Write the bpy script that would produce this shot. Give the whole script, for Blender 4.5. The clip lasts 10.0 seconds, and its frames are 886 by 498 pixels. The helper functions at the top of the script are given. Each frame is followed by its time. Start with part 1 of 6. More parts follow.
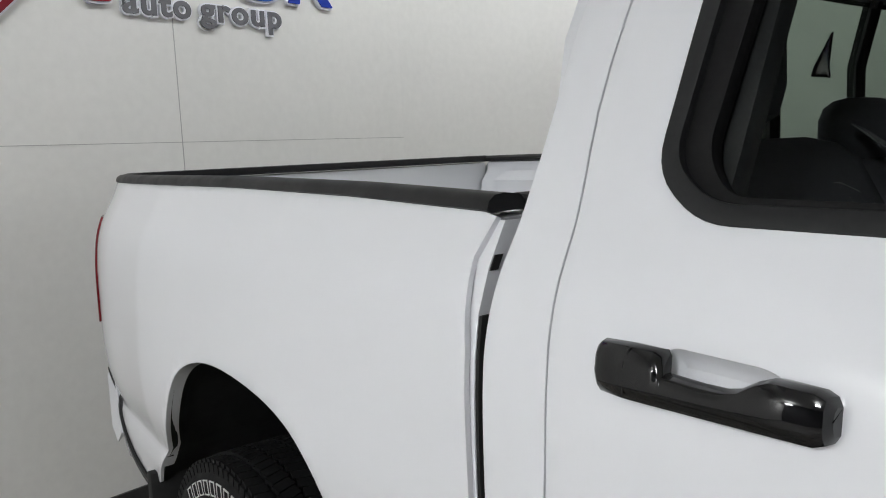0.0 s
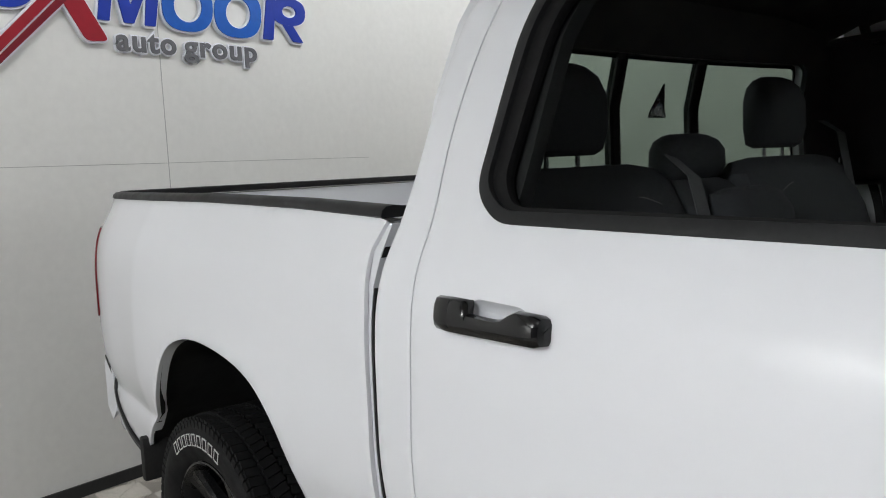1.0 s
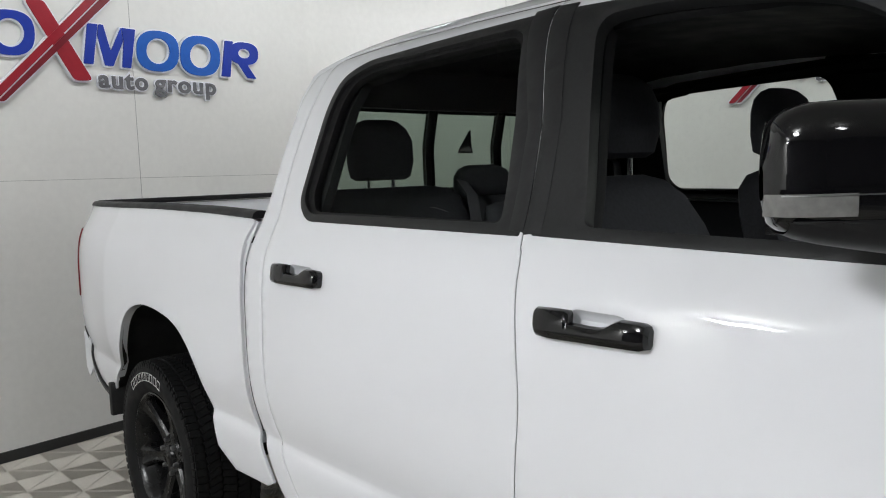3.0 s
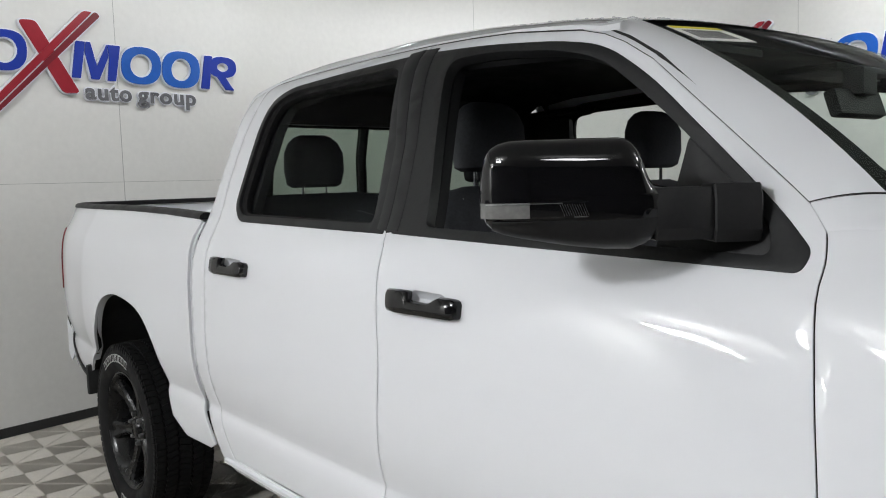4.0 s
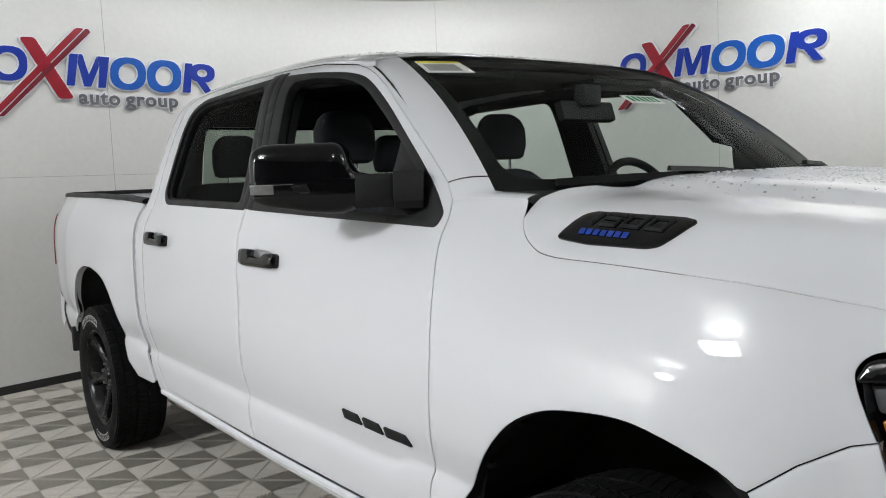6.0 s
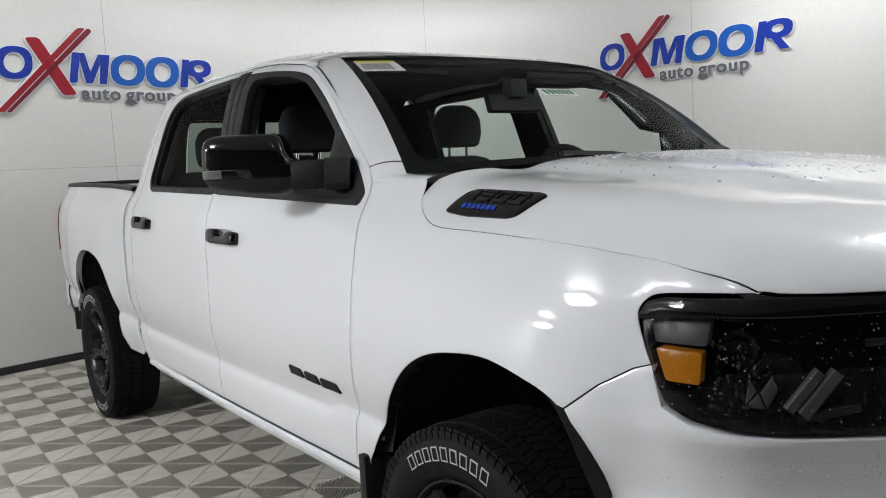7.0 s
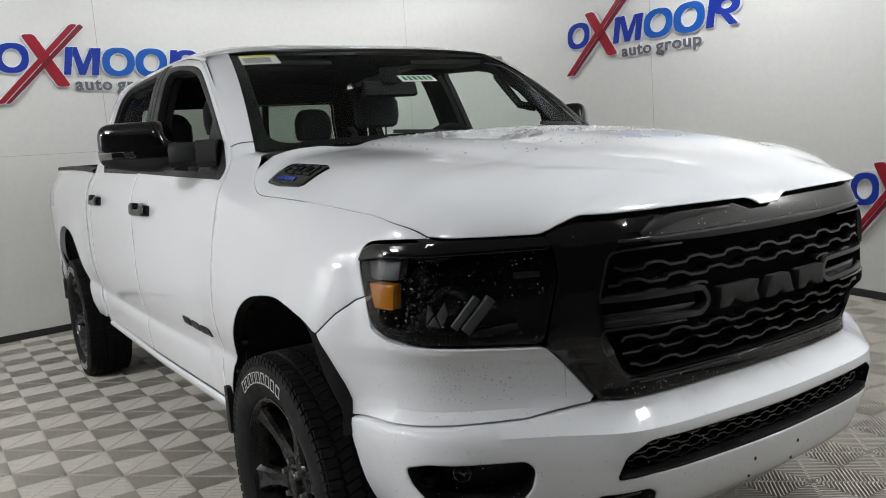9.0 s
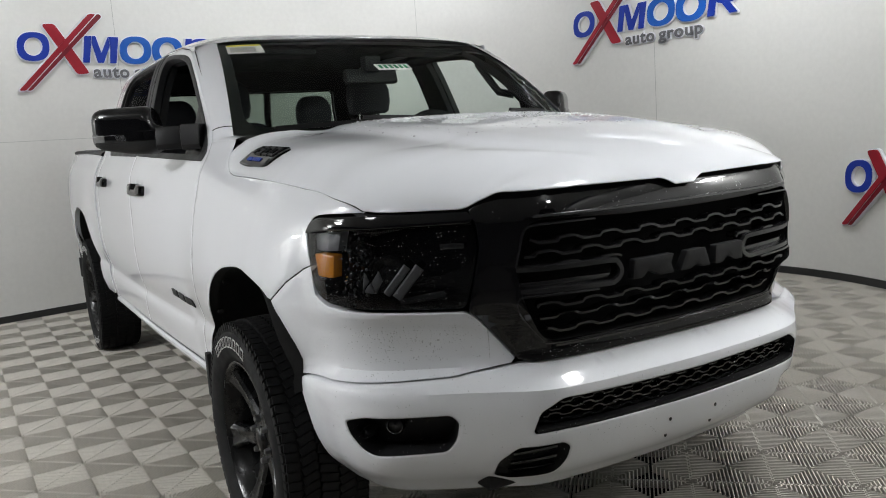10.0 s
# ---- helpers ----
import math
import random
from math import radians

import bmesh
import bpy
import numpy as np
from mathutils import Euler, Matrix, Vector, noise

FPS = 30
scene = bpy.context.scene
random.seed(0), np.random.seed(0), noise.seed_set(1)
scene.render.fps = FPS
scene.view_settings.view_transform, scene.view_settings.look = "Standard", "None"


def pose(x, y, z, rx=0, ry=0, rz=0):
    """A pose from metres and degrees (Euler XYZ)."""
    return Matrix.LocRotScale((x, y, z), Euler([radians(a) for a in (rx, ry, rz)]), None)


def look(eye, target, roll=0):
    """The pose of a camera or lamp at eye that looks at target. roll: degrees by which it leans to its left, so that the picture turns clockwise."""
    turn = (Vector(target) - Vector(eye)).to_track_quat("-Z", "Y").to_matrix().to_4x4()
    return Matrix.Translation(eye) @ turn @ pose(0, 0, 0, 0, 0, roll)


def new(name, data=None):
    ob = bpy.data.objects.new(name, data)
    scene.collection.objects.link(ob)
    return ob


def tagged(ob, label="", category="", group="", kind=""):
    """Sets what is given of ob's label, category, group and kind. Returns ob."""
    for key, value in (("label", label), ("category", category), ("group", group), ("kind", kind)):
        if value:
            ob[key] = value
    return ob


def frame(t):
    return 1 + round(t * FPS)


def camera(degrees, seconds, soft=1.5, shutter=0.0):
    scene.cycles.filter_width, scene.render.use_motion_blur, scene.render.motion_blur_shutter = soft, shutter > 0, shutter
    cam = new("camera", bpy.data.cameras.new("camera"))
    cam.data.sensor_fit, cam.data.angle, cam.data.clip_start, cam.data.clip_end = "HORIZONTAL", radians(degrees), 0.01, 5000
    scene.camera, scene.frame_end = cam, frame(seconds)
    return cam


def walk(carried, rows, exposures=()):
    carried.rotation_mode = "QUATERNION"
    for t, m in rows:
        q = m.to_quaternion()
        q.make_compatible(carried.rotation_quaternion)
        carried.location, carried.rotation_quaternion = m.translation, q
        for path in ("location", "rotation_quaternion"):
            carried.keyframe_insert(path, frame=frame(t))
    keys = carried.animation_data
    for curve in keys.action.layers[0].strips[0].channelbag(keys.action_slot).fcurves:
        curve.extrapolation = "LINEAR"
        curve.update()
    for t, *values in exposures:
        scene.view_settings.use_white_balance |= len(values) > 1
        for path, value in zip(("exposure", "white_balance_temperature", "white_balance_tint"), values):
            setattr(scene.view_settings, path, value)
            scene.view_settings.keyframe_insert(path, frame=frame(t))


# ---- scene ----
from mathutils.geometry import delaunay_2d_cdt

cam = camera(58.0, 10.0, soft=1.0)
PATH = [
    (0, (-2.037, -1.631, 1.457), (-3.602, -0.407, 1.221), -2.7),
    (0.5, (-1.799, -1.726, 1.464), (-3.351, -0.483, 1.25), -2.7),
    (1, (-1.548, -1.823, 1.468), (-3.091, -0.567, 1.268), -2.8),
    (1.5, (-1.293, -1.914, 1.474), (-2.829, -0.648, 1.28), -2.9),
    (2, (-1.01, -1.975, 1.477), (-2.54, -0.699, 1.291), -2.7),
    (2.5, (-0.764, -2.039, 1.473), (-2.294, -0.763, 1.294), -2.5),
    (4, (0.026, -2.113, 1.478), (-1.514, -0.848, 1.316), -1.9),
    (4.5, (0.291, -2.126, 1.466), (-1.261, -0.874, 1.302), -2.0),
    (5, (0.525, -2.124, 1.458), (-1.039, -0.888, 1.293), -2.1),
    (5.5, (0.785, -2.094, 1.455), (-0.791, -0.875, 1.284), -2.2),
    (7, (1.459, -2.061, 1.419), (-0.154, -0.896, 1.214), -3.0),
    (7.5, (1.69, -1.96, 1.411), (0.065, -0.815, 1.194), -3.4),
    (8, (1.884, -1.904, 1.401), (0.244, -0.782, 1.173), -3.7),
    (8.5, (2.06, -1.84, 1.395), (0.403, -0.744, 1.157), -4.0),
    (9, (2.211, -1.757, 1.373), (0.538, -0.691, 1.122), -4.2),
    (9.5, (2.355, -1.671, 1.359), (0.663, -0.637, 1.094), -4.2),
    (10, (2.5, -1.657, 1.343), (0.79, -0.657, 1.068), -4.0),
]
walk(cam, [(t, look(eye, target, roll)) for t, eye, target, roll in PATH])

# ceiling lamps: place, power and length
LAMP_TURN = radians(10)
# first two fit fender glints, the rest are fill added for bonnet and floor
LAMPS = [(-1.2, -4.5, 130, .75), (-3.7, -6.8, 125, .6), (1.25, .6, 20, .45), (2.4, 3.0, 30, .45), (1.3, -2.7, 9, .4), (3.1, .1, 7, .22)]
HANG, UP_SHARE = .30, .45      # how far the lamps hang below the ceiling, and the fill added to brighten it
# wall washers, added to brighten the walls: tilt, then place and power
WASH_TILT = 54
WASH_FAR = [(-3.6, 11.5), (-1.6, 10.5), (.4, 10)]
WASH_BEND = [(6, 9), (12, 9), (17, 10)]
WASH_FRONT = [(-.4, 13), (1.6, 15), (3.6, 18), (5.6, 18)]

# ---- room light ----
world = bpy.data.worlds.new("world")
scene.world = world
world.use_nodes = True
world.node_tree.nodes["Background"].inputs[0].default_value = (.8, .85, .9, 1)
world.node_tree.nodes["Background"].inputs[1].default_value = .05


# ---- materials ----
def material(name, base, rough=.5, metal=0.0, vary=.06, scale=8.0, fine=90.0, bump=.0, coat=0.0, spec=.5, grain=None):
    """A surface of one base colour with stains at two scales, gloss that varies and a fine relief."""
    m = bpy.data.materials.new(name)
    m.use_nodes = True
    nt = m.node_tree
    n, ln = nt.nodes, nt.links
    p = n["Principled BSDF"]
    tc = n.new("ShaderNodeTexCoord")
    big, small = n.new("ShaderNodeTexNoise"), n.new("ShaderNodeTexNoise")
    big.inputs["Scale"].default_value, small.inputs["Scale"].default_value = scale, fine
    big.inputs["Detail"].default_value, small.inputs["Detail"].default_value = 4, 3
    mp = n.new("ShaderNodeMapping")
    mp.inputs["Scale"].default_value = grain or (1, 1, 1)
    ln.new(tc.outputs["Object"], mp.inputs[0])
    ln.new(mp.outputs[0], big.inputs["Vector"])
    ln.new(mp.outputs[0], small.inputs["Vector"])
    add = n.new("ShaderNodeMath")
    add.operation = "ADD"
    ln.new(big.outputs[0], add.inputs[0])
    ln.new(small.outputs[0], add.inputs[1])
    ramp = n.new("ShaderNodeMapRange")
    ramp.inputs[1].default_value, ramp.inputs[2].default_value = .6, 1.4
    ramp.inputs[3].default_value, ramp.inputs[4].default_value = 1 - vary, 1 + vary
    ln.new(add.outputs[0], ramp.inputs[0])
    mul = n.new("ShaderNodeVectorMath")
    mul.operation = "SCALE"
    mul.inputs[0].default_value = base
    ln.new(ramp.outputs[0], mul.inputs["Scale"])
    ln.new(mul.outputs[0], p.inputs["Base Color"])
    rr = n.new("ShaderNodeMapRange")
    rr.inputs[1].default_value, rr.inputs[2].default_value = .3, .7
    rr.inputs[3].default_value, rr.inputs[4].default_value = rough * .85, min(1, rough * 1.15)
    ln.new(big.outputs[0], rr.inputs[0])
    ln.new(rr.outputs[0], p.inputs["Roughness"])
    p.inputs["Metallic"].default_value = metal
    p.inputs["Specular IOR Level"].default_value = spec
    p.inputs["Coat Weight"].default_value = coat
    p.inputs["Coat Roughness"].default_value = .03
    if bump:
        b = n.new("ShaderNodeBump")
        b.inputs["Strength"].default_value, b.inputs["Distance"].default_value = bump, .002
        ln.new(small.outputs[0], b.inputs["Height"])
        ln.new(b.outputs[0], p.inputs["Normal"])
    return m


def glass(name, tint, rough=0.0, mirror=.045, edge=.85):
    """Thin glass: what lies behind shows through the tint, with a mirror's share by the angle."""
    m = bpy.data.materials.new(name)
    m.use_nodes = True
    n, ln = m.node_tree.nodes, m.node_tree.links
    n.remove(n["Principled BSDF"])
    clear, gloss, mix, face = n.new("ShaderNodeBsdfTransparent"), n.new("ShaderNodeBsdfGlossy"), n.new("ShaderNodeMixShader"), n.new("ShaderNodeLayerWeight")
    power, share = n.new("ShaderNodeMath"), n.new("ShaderNodeMath")
    face.inputs[0].default_value = .5
    power.operation, share.operation = "POWER", "MULTIPLY_ADD"
    power.inputs[1].default_value = 4.5
    share.inputs[1].default_value, share.inputs[2].default_value = edge, mirror
    clear.inputs[0].default_value = (*tint, 1)
    gloss.inputs["Roughness"].default_value = rough
    ln.new(face.outputs["Facing"], power.inputs[0])
    ln.new(power.outputs[0], share.inputs[0])
    ln.new(share.outputs[0], mix.inputs[0])
    ln.new(clear.outputs[0], mix.inputs[1])
    ln.new(gloss.outputs[0], mix.inputs[2])
    ln.new(mix.outputs[0], n["Material Output"].inputs[0])
    return m


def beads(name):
    """Small water beads: half clear, half white that paints in the light they gather."""
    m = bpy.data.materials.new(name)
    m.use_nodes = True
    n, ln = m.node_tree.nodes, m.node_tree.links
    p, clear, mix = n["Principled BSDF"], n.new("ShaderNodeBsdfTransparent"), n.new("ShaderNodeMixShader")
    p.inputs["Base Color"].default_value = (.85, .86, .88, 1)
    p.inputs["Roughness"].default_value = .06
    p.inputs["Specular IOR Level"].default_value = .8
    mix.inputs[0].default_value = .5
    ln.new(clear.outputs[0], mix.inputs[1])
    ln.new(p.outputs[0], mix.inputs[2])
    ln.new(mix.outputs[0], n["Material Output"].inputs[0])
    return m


def glow(name, colour, strength):
    m = bpy.data.materials.new(name)
    m.use_nodes = True
    p = m.node_tree.nodes["Principled BSDF"]
    p.inputs["Emission Color"].default_value = (*colour, 1)
    p.inputs["Emission Strength"].default_value = strength
    return m


PAINT = material("white_paint", (.795, .808, .840), .3, vary=.003, scale=2, fine=30, coat=1.0, spec=.08)
PAINT.node_tree.links.remove(PAINT.node_tree.nodes["Principled BSDF"].inputs["Roughness"].links[0])
PAINT.node_tree.nodes["Principled BSDF"].inputs["Roughness"].default_value = .3
WALL = material("wall_panel", (.70, .695, .67), .38, vary=.045, scale=1.1, fine=25, bump=.03)
CEILING = material("ceiling_board", (.68, .68, .66), .8, vary=.05, scale=2)
HALL = material("dark_hall_wall", (.03, .03, .032), .8, vary=.15, scale=1.5, fine=20)
SKIRT = material("black_skirting", (.025, .025, .025), .45, vary=.2, scale=9)
TILE = material("grey_plastic_tile", (.60, .57, .513), .34, vary=.10, scale=5, fine=70, bump=.05)
# darker for flat slabs: lit ribs and shaded gaps averaged into one colour
TILE_MEAN = material("averaged_plastic_tile", (.20, .192, .18), .45, vary=.10, scale=5, fine=70, bump=.05)
TILE_BASE = material("tile_underside", (.006, .006, .006), .9, vary=.15)
GLOSS_BLACK = material("gloss_black", (.0045, .0045, .0052), .05, vary=.2, scale=12, spec=.45)
BAR_BLACK = material("grille_black", (.017, .017, .018), .20, vary=.2, scale=12, spec=.7)
GRILLE_DARK = material("grille_inside", (.012, .012, .0125), .9, vary=.2, scale=12, spec=.1)
SATIN_BLACK = material("satin_black", (.012, .012, .013), .5, vary=.2, scale=14, fine=120, bump=.05, spec=.3)
TRIM_BLACK = material("black_trim", (.013, .0135, .0145), .5, vary=.25, scale=10, fine=120, bump=.04, spec=.3)
RUBBER = material("rubber", (.0065, .0065, .007), .7, vary=.25, scale=18, fine=120, bump=.12, spec=.2)
LINER = material("liner_black", (.012, .012, .012), .8, vary=.3, scale=9)
CLOTH = material("dark_cloth", (.060, .062, .070), .85, vary=.2, scale=15, fine=110, bump=.1, spec=.25)
CABIN = material("cabin_black", (.010, .0103, .0115), .65, vary=.2, scale=9, fine=90, bump=.06, spec=.3)
RIM = material("satin_black_alloy", (.009, .009, .0095), .26, metal=.2, vary=.15, scale=20)
CHROME = material("chrome", (.75, .75, .77), .12, metal=1.0, vary=.05)
STEEL = material("dull_steel", (.35, .35, .36), .35, metal=1.0, vary=.15)
AMBER = material("amber_lens", (.66, .235, .008), .18, vary=.15, scale=60, fine=200, bump=.3)
RED_LENS = material("red_lens", (.15, .010, .014), .15, vary=.1, scale=30)
LETTER_BLUE = material("blue_acrylic", (.009, .036, .33), .32, vary=.10, scale=2, fine=30, spec=.25)
LETTER_SKY = material("light_blue_acrylic", (.012, .105, .46), .32, vary=.12, scale=2, fine=30, spec=.25)
LETTER_RED = material("red_acrylic", (.30, .011, .024), .32, vary=.10, scale=3, fine=30, spec=.25)
LETTER_DARK_RED = material("dark_red_acrylic", (.17, .008, .018), .32, vary=.10, scale=3, fine=30, spec=.25)
LETTER_GREY = material("grey_acrylic", (.12, .12, .13), .4, vary=.08, scale=3, fine=30)
LETTER_EDGE = material("white_acrylic_edge", (.78, .79, .84), .35, vary=.02)
BADGE_BLUE = material("badge_blue", (.02, .06, .38), .3, vary=.08)
PAPER = material("paper_white", (.78, .79, .76), .6, vary=.03)
YELLOW = material("label_yellow", (.72, .68, .03), .6, vary=.04)
INK = material("ink_grey", (.18, .18, .18), .6, vary=.1)
GREEN_INK = material("green_ink", (.03, .22, .10), .6, vary=.1)
TYRE_WHITE = material("tyre_white", (.55, .55, .54), .6, vary=.12, scale=40)
BELT = material("seat_belt", (.13, .13, .14), .8, vary=.1, fine=120, bump=.1, spec=.2)
STITCH = material("stitching", (.22, .22, .22), .8, spec=.2)
WINDSCREEN = glass("windscreen_glass", (.76, .83, .79), 0.0, .02, .16)
PRIVACY = glass("tinted_glass", (.28, .33, .29), 0.0, .003, .07)
SIDE_GLASS = glass("side_glass", (.86, .90, .87), 0.0, .004, .07)
LENS = glass("lamp_lens", (.66, .67, .68), 0.0, .035)
WATER = beads("water")
PANEL_LIGHT = glow("lamp_panel", (.98, .99, 1.0), 8.0)


# ---- mesh helpers ----
def part(name, bm, mat, parent=None, label="", flat=False, recalc=True):
    """Links a bmesh as one mesh object, under a thing or a part if one is given."""
    if recalc:
        bmesh.ops.recalc_face_normals(bm, faces=bm.faces)
    me = bpy.data.meshes.new(name)
    bm.to_mesh(me)
    bm.free()
    if not flat:
        me.polygons.foreach_set("use_smooth", [True] * len(me.polygons))
        me.set_sharp_from_angle(angle=radians(38))
    for one in (mat if isinstance(mat, (list, tuple)) else [mat]):
        me.materials.append(one)
    ob = new(name, me)
    if parent:
        ob.parent = parent
    if label:
        ob["label"] = label
    return ob


def box(bm, x0, y0, z0, x1, y1, z1, bev=0.0, m=None):
    vs = [bm.verts.new(v) for v in [(x0, y0, z0), (x1, y0, z0), (x1, y1, z0), (x0, y1, z0), (x0, y0, z1), (x1, y0, z1), (x1, y1, z1), (x0, y1, z1)]]
    fs = [bm.faces.new([vs[i] for i in f]) for f in [(3, 2, 1, 0), (4, 5, 6, 7), (0, 1, 5, 4), (1, 2, 6, 5), (2, 3, 7, 6), (3, 0, 4, 7)]]
    if bev:
        es = list({e for f in fs for e in f.edges})
        r = bmesh.ops.bevel(bm, geom=es, offset=bev, segments=2, affect="EDGES", profile=.6)
        vs = list({v for f in r["faces"] for v in f.verts} | {v for v in vs if v.is_valid})
    if m:
        for v in vs:
            v.co = m @ v.co
    return vs


def sweep(bm, path, section, closed=False, up=(0, 0, 1)):
    """A bar along a path with a flat cross-section given as (across, up) points."""
    path = [Vector(p) for p in path]
    rings = []
    n = len(path)
    for i, p in enumerate(path):
        a, b = path[(i - 1) % n] if closed or i else path[0], path[(i + 1) % n] if closed or i < n - 1 else path[-1]
        t = (b - a).normalized()
        side = t.cross(Vector(up))
        side = side.normalized() if side.length > 1e-5 else Vector((1, 0, 0))
        top = side.cross(t)
        rings.append([bm.verts.new(p + side * s + top * u) for s, u in section])
    k = len(section)
    for i in range(n if closed else n - 1):
        a, b = rings[i], rings[(i + 1) % n]
        for j in range(k):
            bm.faces.new((a[j], a[(j + 1) % k], b[(j + 1) % k], b[j]))
    if not closed:
        bm.faces.new(rings[0][::-1])
        bm.faces.new(rings[-1])


def circle(r, n=8, squash=1.0):
    return [(r * math.cos(2 * math.pi * i / n), squash * r * math.sin(2 * math.pi * i / n)) for i in range(n)]


def lathe(bm, rings, n=48, centre=(0, 0, 0), closed=True):
    """Turns (radius, along) rings about the y axis."""
    cx, cy, cz = centre
    loops = [[bm.verts.new((cx + r * math.sin(2 * math.pi * i / n), cy + a, cz + r * math.cos(2 * math.pi * i / n))) for i in range(n)] for r, a in rings]
    for a, b in zip(loops, loops[1:]):
        for i in range(n):
            bm.faces.new((a[i], a[(i + 1) % n], b[(i + 1) % n], b[i]))
    return loops


def rounded(pts, r=.03, seg=5):
    """A closed outline with its corners rounded; a point may carry its own radius."""
    out = []
    n = len(pts)
    for i in range(n):
        p, a, b = Vector(pts[i][:2]), Vector(pts[i - 1][:2]), Vector(pts[(i + 1) % n][:2])
        rr = pts[i][2] if len(pts[i]) > 2 else r
        u, v = a - p, b - p
        lu, lv = u.length, v.length
        cut = min(rr, .45 * lu, .45 * lv)
        if cut < 1e-4:
            out.append(tuple(p))
            continue
        p0, p1 = p + u / lu * cut, p + v / lv * cut
        for k in range(seg + 1):
            t = k / seg
            out.append(tuple(p0 * (1 - t) ** 2 + p * 2 * t * (1 - t) + p1 * t * t))
    return out


def dense(pts, step):
    out = []
    n = len(pts)
    for i in range(n):
        a, b = pts[i], pts[(i + 1) % n]
        k = max(1, math.ceil(math.dist(a, b) / step))
        out += [(a[0] + (b[0] - a[0]) * j / k, a[1] + (b[1] - a[1]) * j / k) for j in range(k)]
    return out


def area2(pts):
    return sum(a[0] * b[1] - b[0] * a[1] for a, b in zip(pts, pts[1:] + pts[:1]))


def inset(pts, d):
    """The outline moved inwards by d."""
    s = 1 if area2(pts) > 0 else -1
    out = []
    n = len(pts)
    for i in range(n):
        a, b = Vector(pts[i - 1]), Vector(pts[(i + 1) % n])
        t = b - a
        t = t.normalized() if t.length > 1e-9 else Vector((1, 0))
        out.append((pts[i][0] - s * t.y * d, pts[i][1] + s * t.x * d))
    return out


def inside(px, py, poly):
    odd = np.zeros(px.shape, bool)
    for (x0, y0), (x1, y1) in zip(poly, poly[1:] + poly[:1]):
        if y0 != y1:
            odd ^= ((y0 > py) != (y1 > py)) & (px < (x1 - x0) * (py - y0) / (y1 - y0) + x0)
    return odd


def lifted(f, sign=1):
    """Gives a sheet f(u, v) a third argument: how far off the sheet along its normal."""
    def at(u, v, out=0.0):
        p = Vector(f(u, v))
        if out:
            e = .004
            n = (Vector(f(u + e, v)) - Vector(f(u - e, v))).cross(Vector(f(u, v + e)) - Vector(f(u, v - e)))
            p = p + n.normalized() * out * sign
        return p
    return at


def sheet(bm, outline, surf, holes=(), step=.03, lip=.018, out=0.0, flip=1, roll=.0016, extra=()):
    """A panel of a curved sheet: an outline with holes in the sheet's own (u, v), and edges turned inwards."""
    full = [dense(list(l), step * .7) for l in (outline, *holes)]
    loops = [inset(l, roll if num == 0 else -roll) for num, l in enumerate(full)] if lip else full
    pts = [p for l in loops for p in l]
    edges, k = [], 0
    for l in loops:
        edges += [(k + i, k + (i + 1) % len(l)) for i in range(len(l))]
        k += len(l)
    us, vs = [p[0] for p in loops[0]], [p[1] for p in loops[0]]
    gx, gy = np.meshgrid(np.arange(min(us) + step / 2, max(us), step), np.arange(min(vs) + step / 2, max(vs), step))
    gx[::2] += step * .5
    gx, gy = gx.ravel(), gy.ravel()
    if len(extra):
        ex, ey = np.array([p[0] for p in extra]), np.array([p[1] for p in extra])
        far = np.array([np.min((ex - x) ** 2 + (ey - y) ** 2) for x, y in zip(gx, gy)]) > (step * .4) ** 2
        gx, gy = np.concatenate([gx[far], ex]), np.concatenate([gy[far], ey])
    ok = inside(gx, gy, loops[0])
    for l in loops[1:]:
        ok &= ~inside(gx, gy, l)
    edge = np.array(pts)
    gx, gy = gx[ok], gy[ok]
    if len(gx):
        near = np.array([np.min((edge[:, 0] - x) ** 2 + (edge[:, 1] - y) ** 2) for x, y in zip(gx, gy)])
        gx, gy = gx[near > (step * .3) ** 2], gy[near > (step * .3) ** 2]
    allp = pts + list(zip(gx.tolist(), gy.tolist()))
    vout, _, faces, orig, _, _ = delaunay_2d_cdt([Vector(p) for p in allp], edges, [], 0, 1e-6)
    index = {o: i for i, os in enumerate(orig) for o in os}
    cx = np.array([sum(vout[i].x for i in f) / 3 for f in faces])
    cy = np.array([sum(vout[i].y for i in f) / 3 for f in faces])
    keep = inside(cx, cy, loops[0])
    for l in loops[1:]:
        keep &= ~inside(cx, cy, l)
    def place(u, v, o):
        x, y, z = surf(u, v, o)
        return (x, flip * y, z)

    made = {}
    for f, k in zip(faces, keep):
        if k:
            for i in f:
                if i not in made:
                    made[i] = bm.verts.new(place(vout[i].x, vout[i].y, out))
            bm.faces.new([made[i] for i in f])
    if lip:
        start = 0
        turns = 2 if roll < .005 else 4
        for num, l in enumerate(loops):
            rows = [[made.get(index[start + i]) for i in range(len(l))]]
            for k in range(1, turns + 1):
                a = math.pi / 2 * k / turns
                away = roll * math.sin(a)
                edge = inset(l, -away if num == 0 else away)
                rows.append([bm.verts.new(place(u, v, out - roll * (1 - math.cos(a)))) for u, v in edge])
            rows.append([bm.verts.new(place(u, v, out - max(lip, roll * 1.2))) for u, v in edge])
            for r0, r1 in zip(rows, rows[1:]):
                for i in range(len(l)):
                    j = (i + 1) % len(l)
                    if r0[i] and r0[j]:
                        bm.faces.new((r0[i], r0[j], r1[j], r1[i]))
            start += len(l)
    return bm


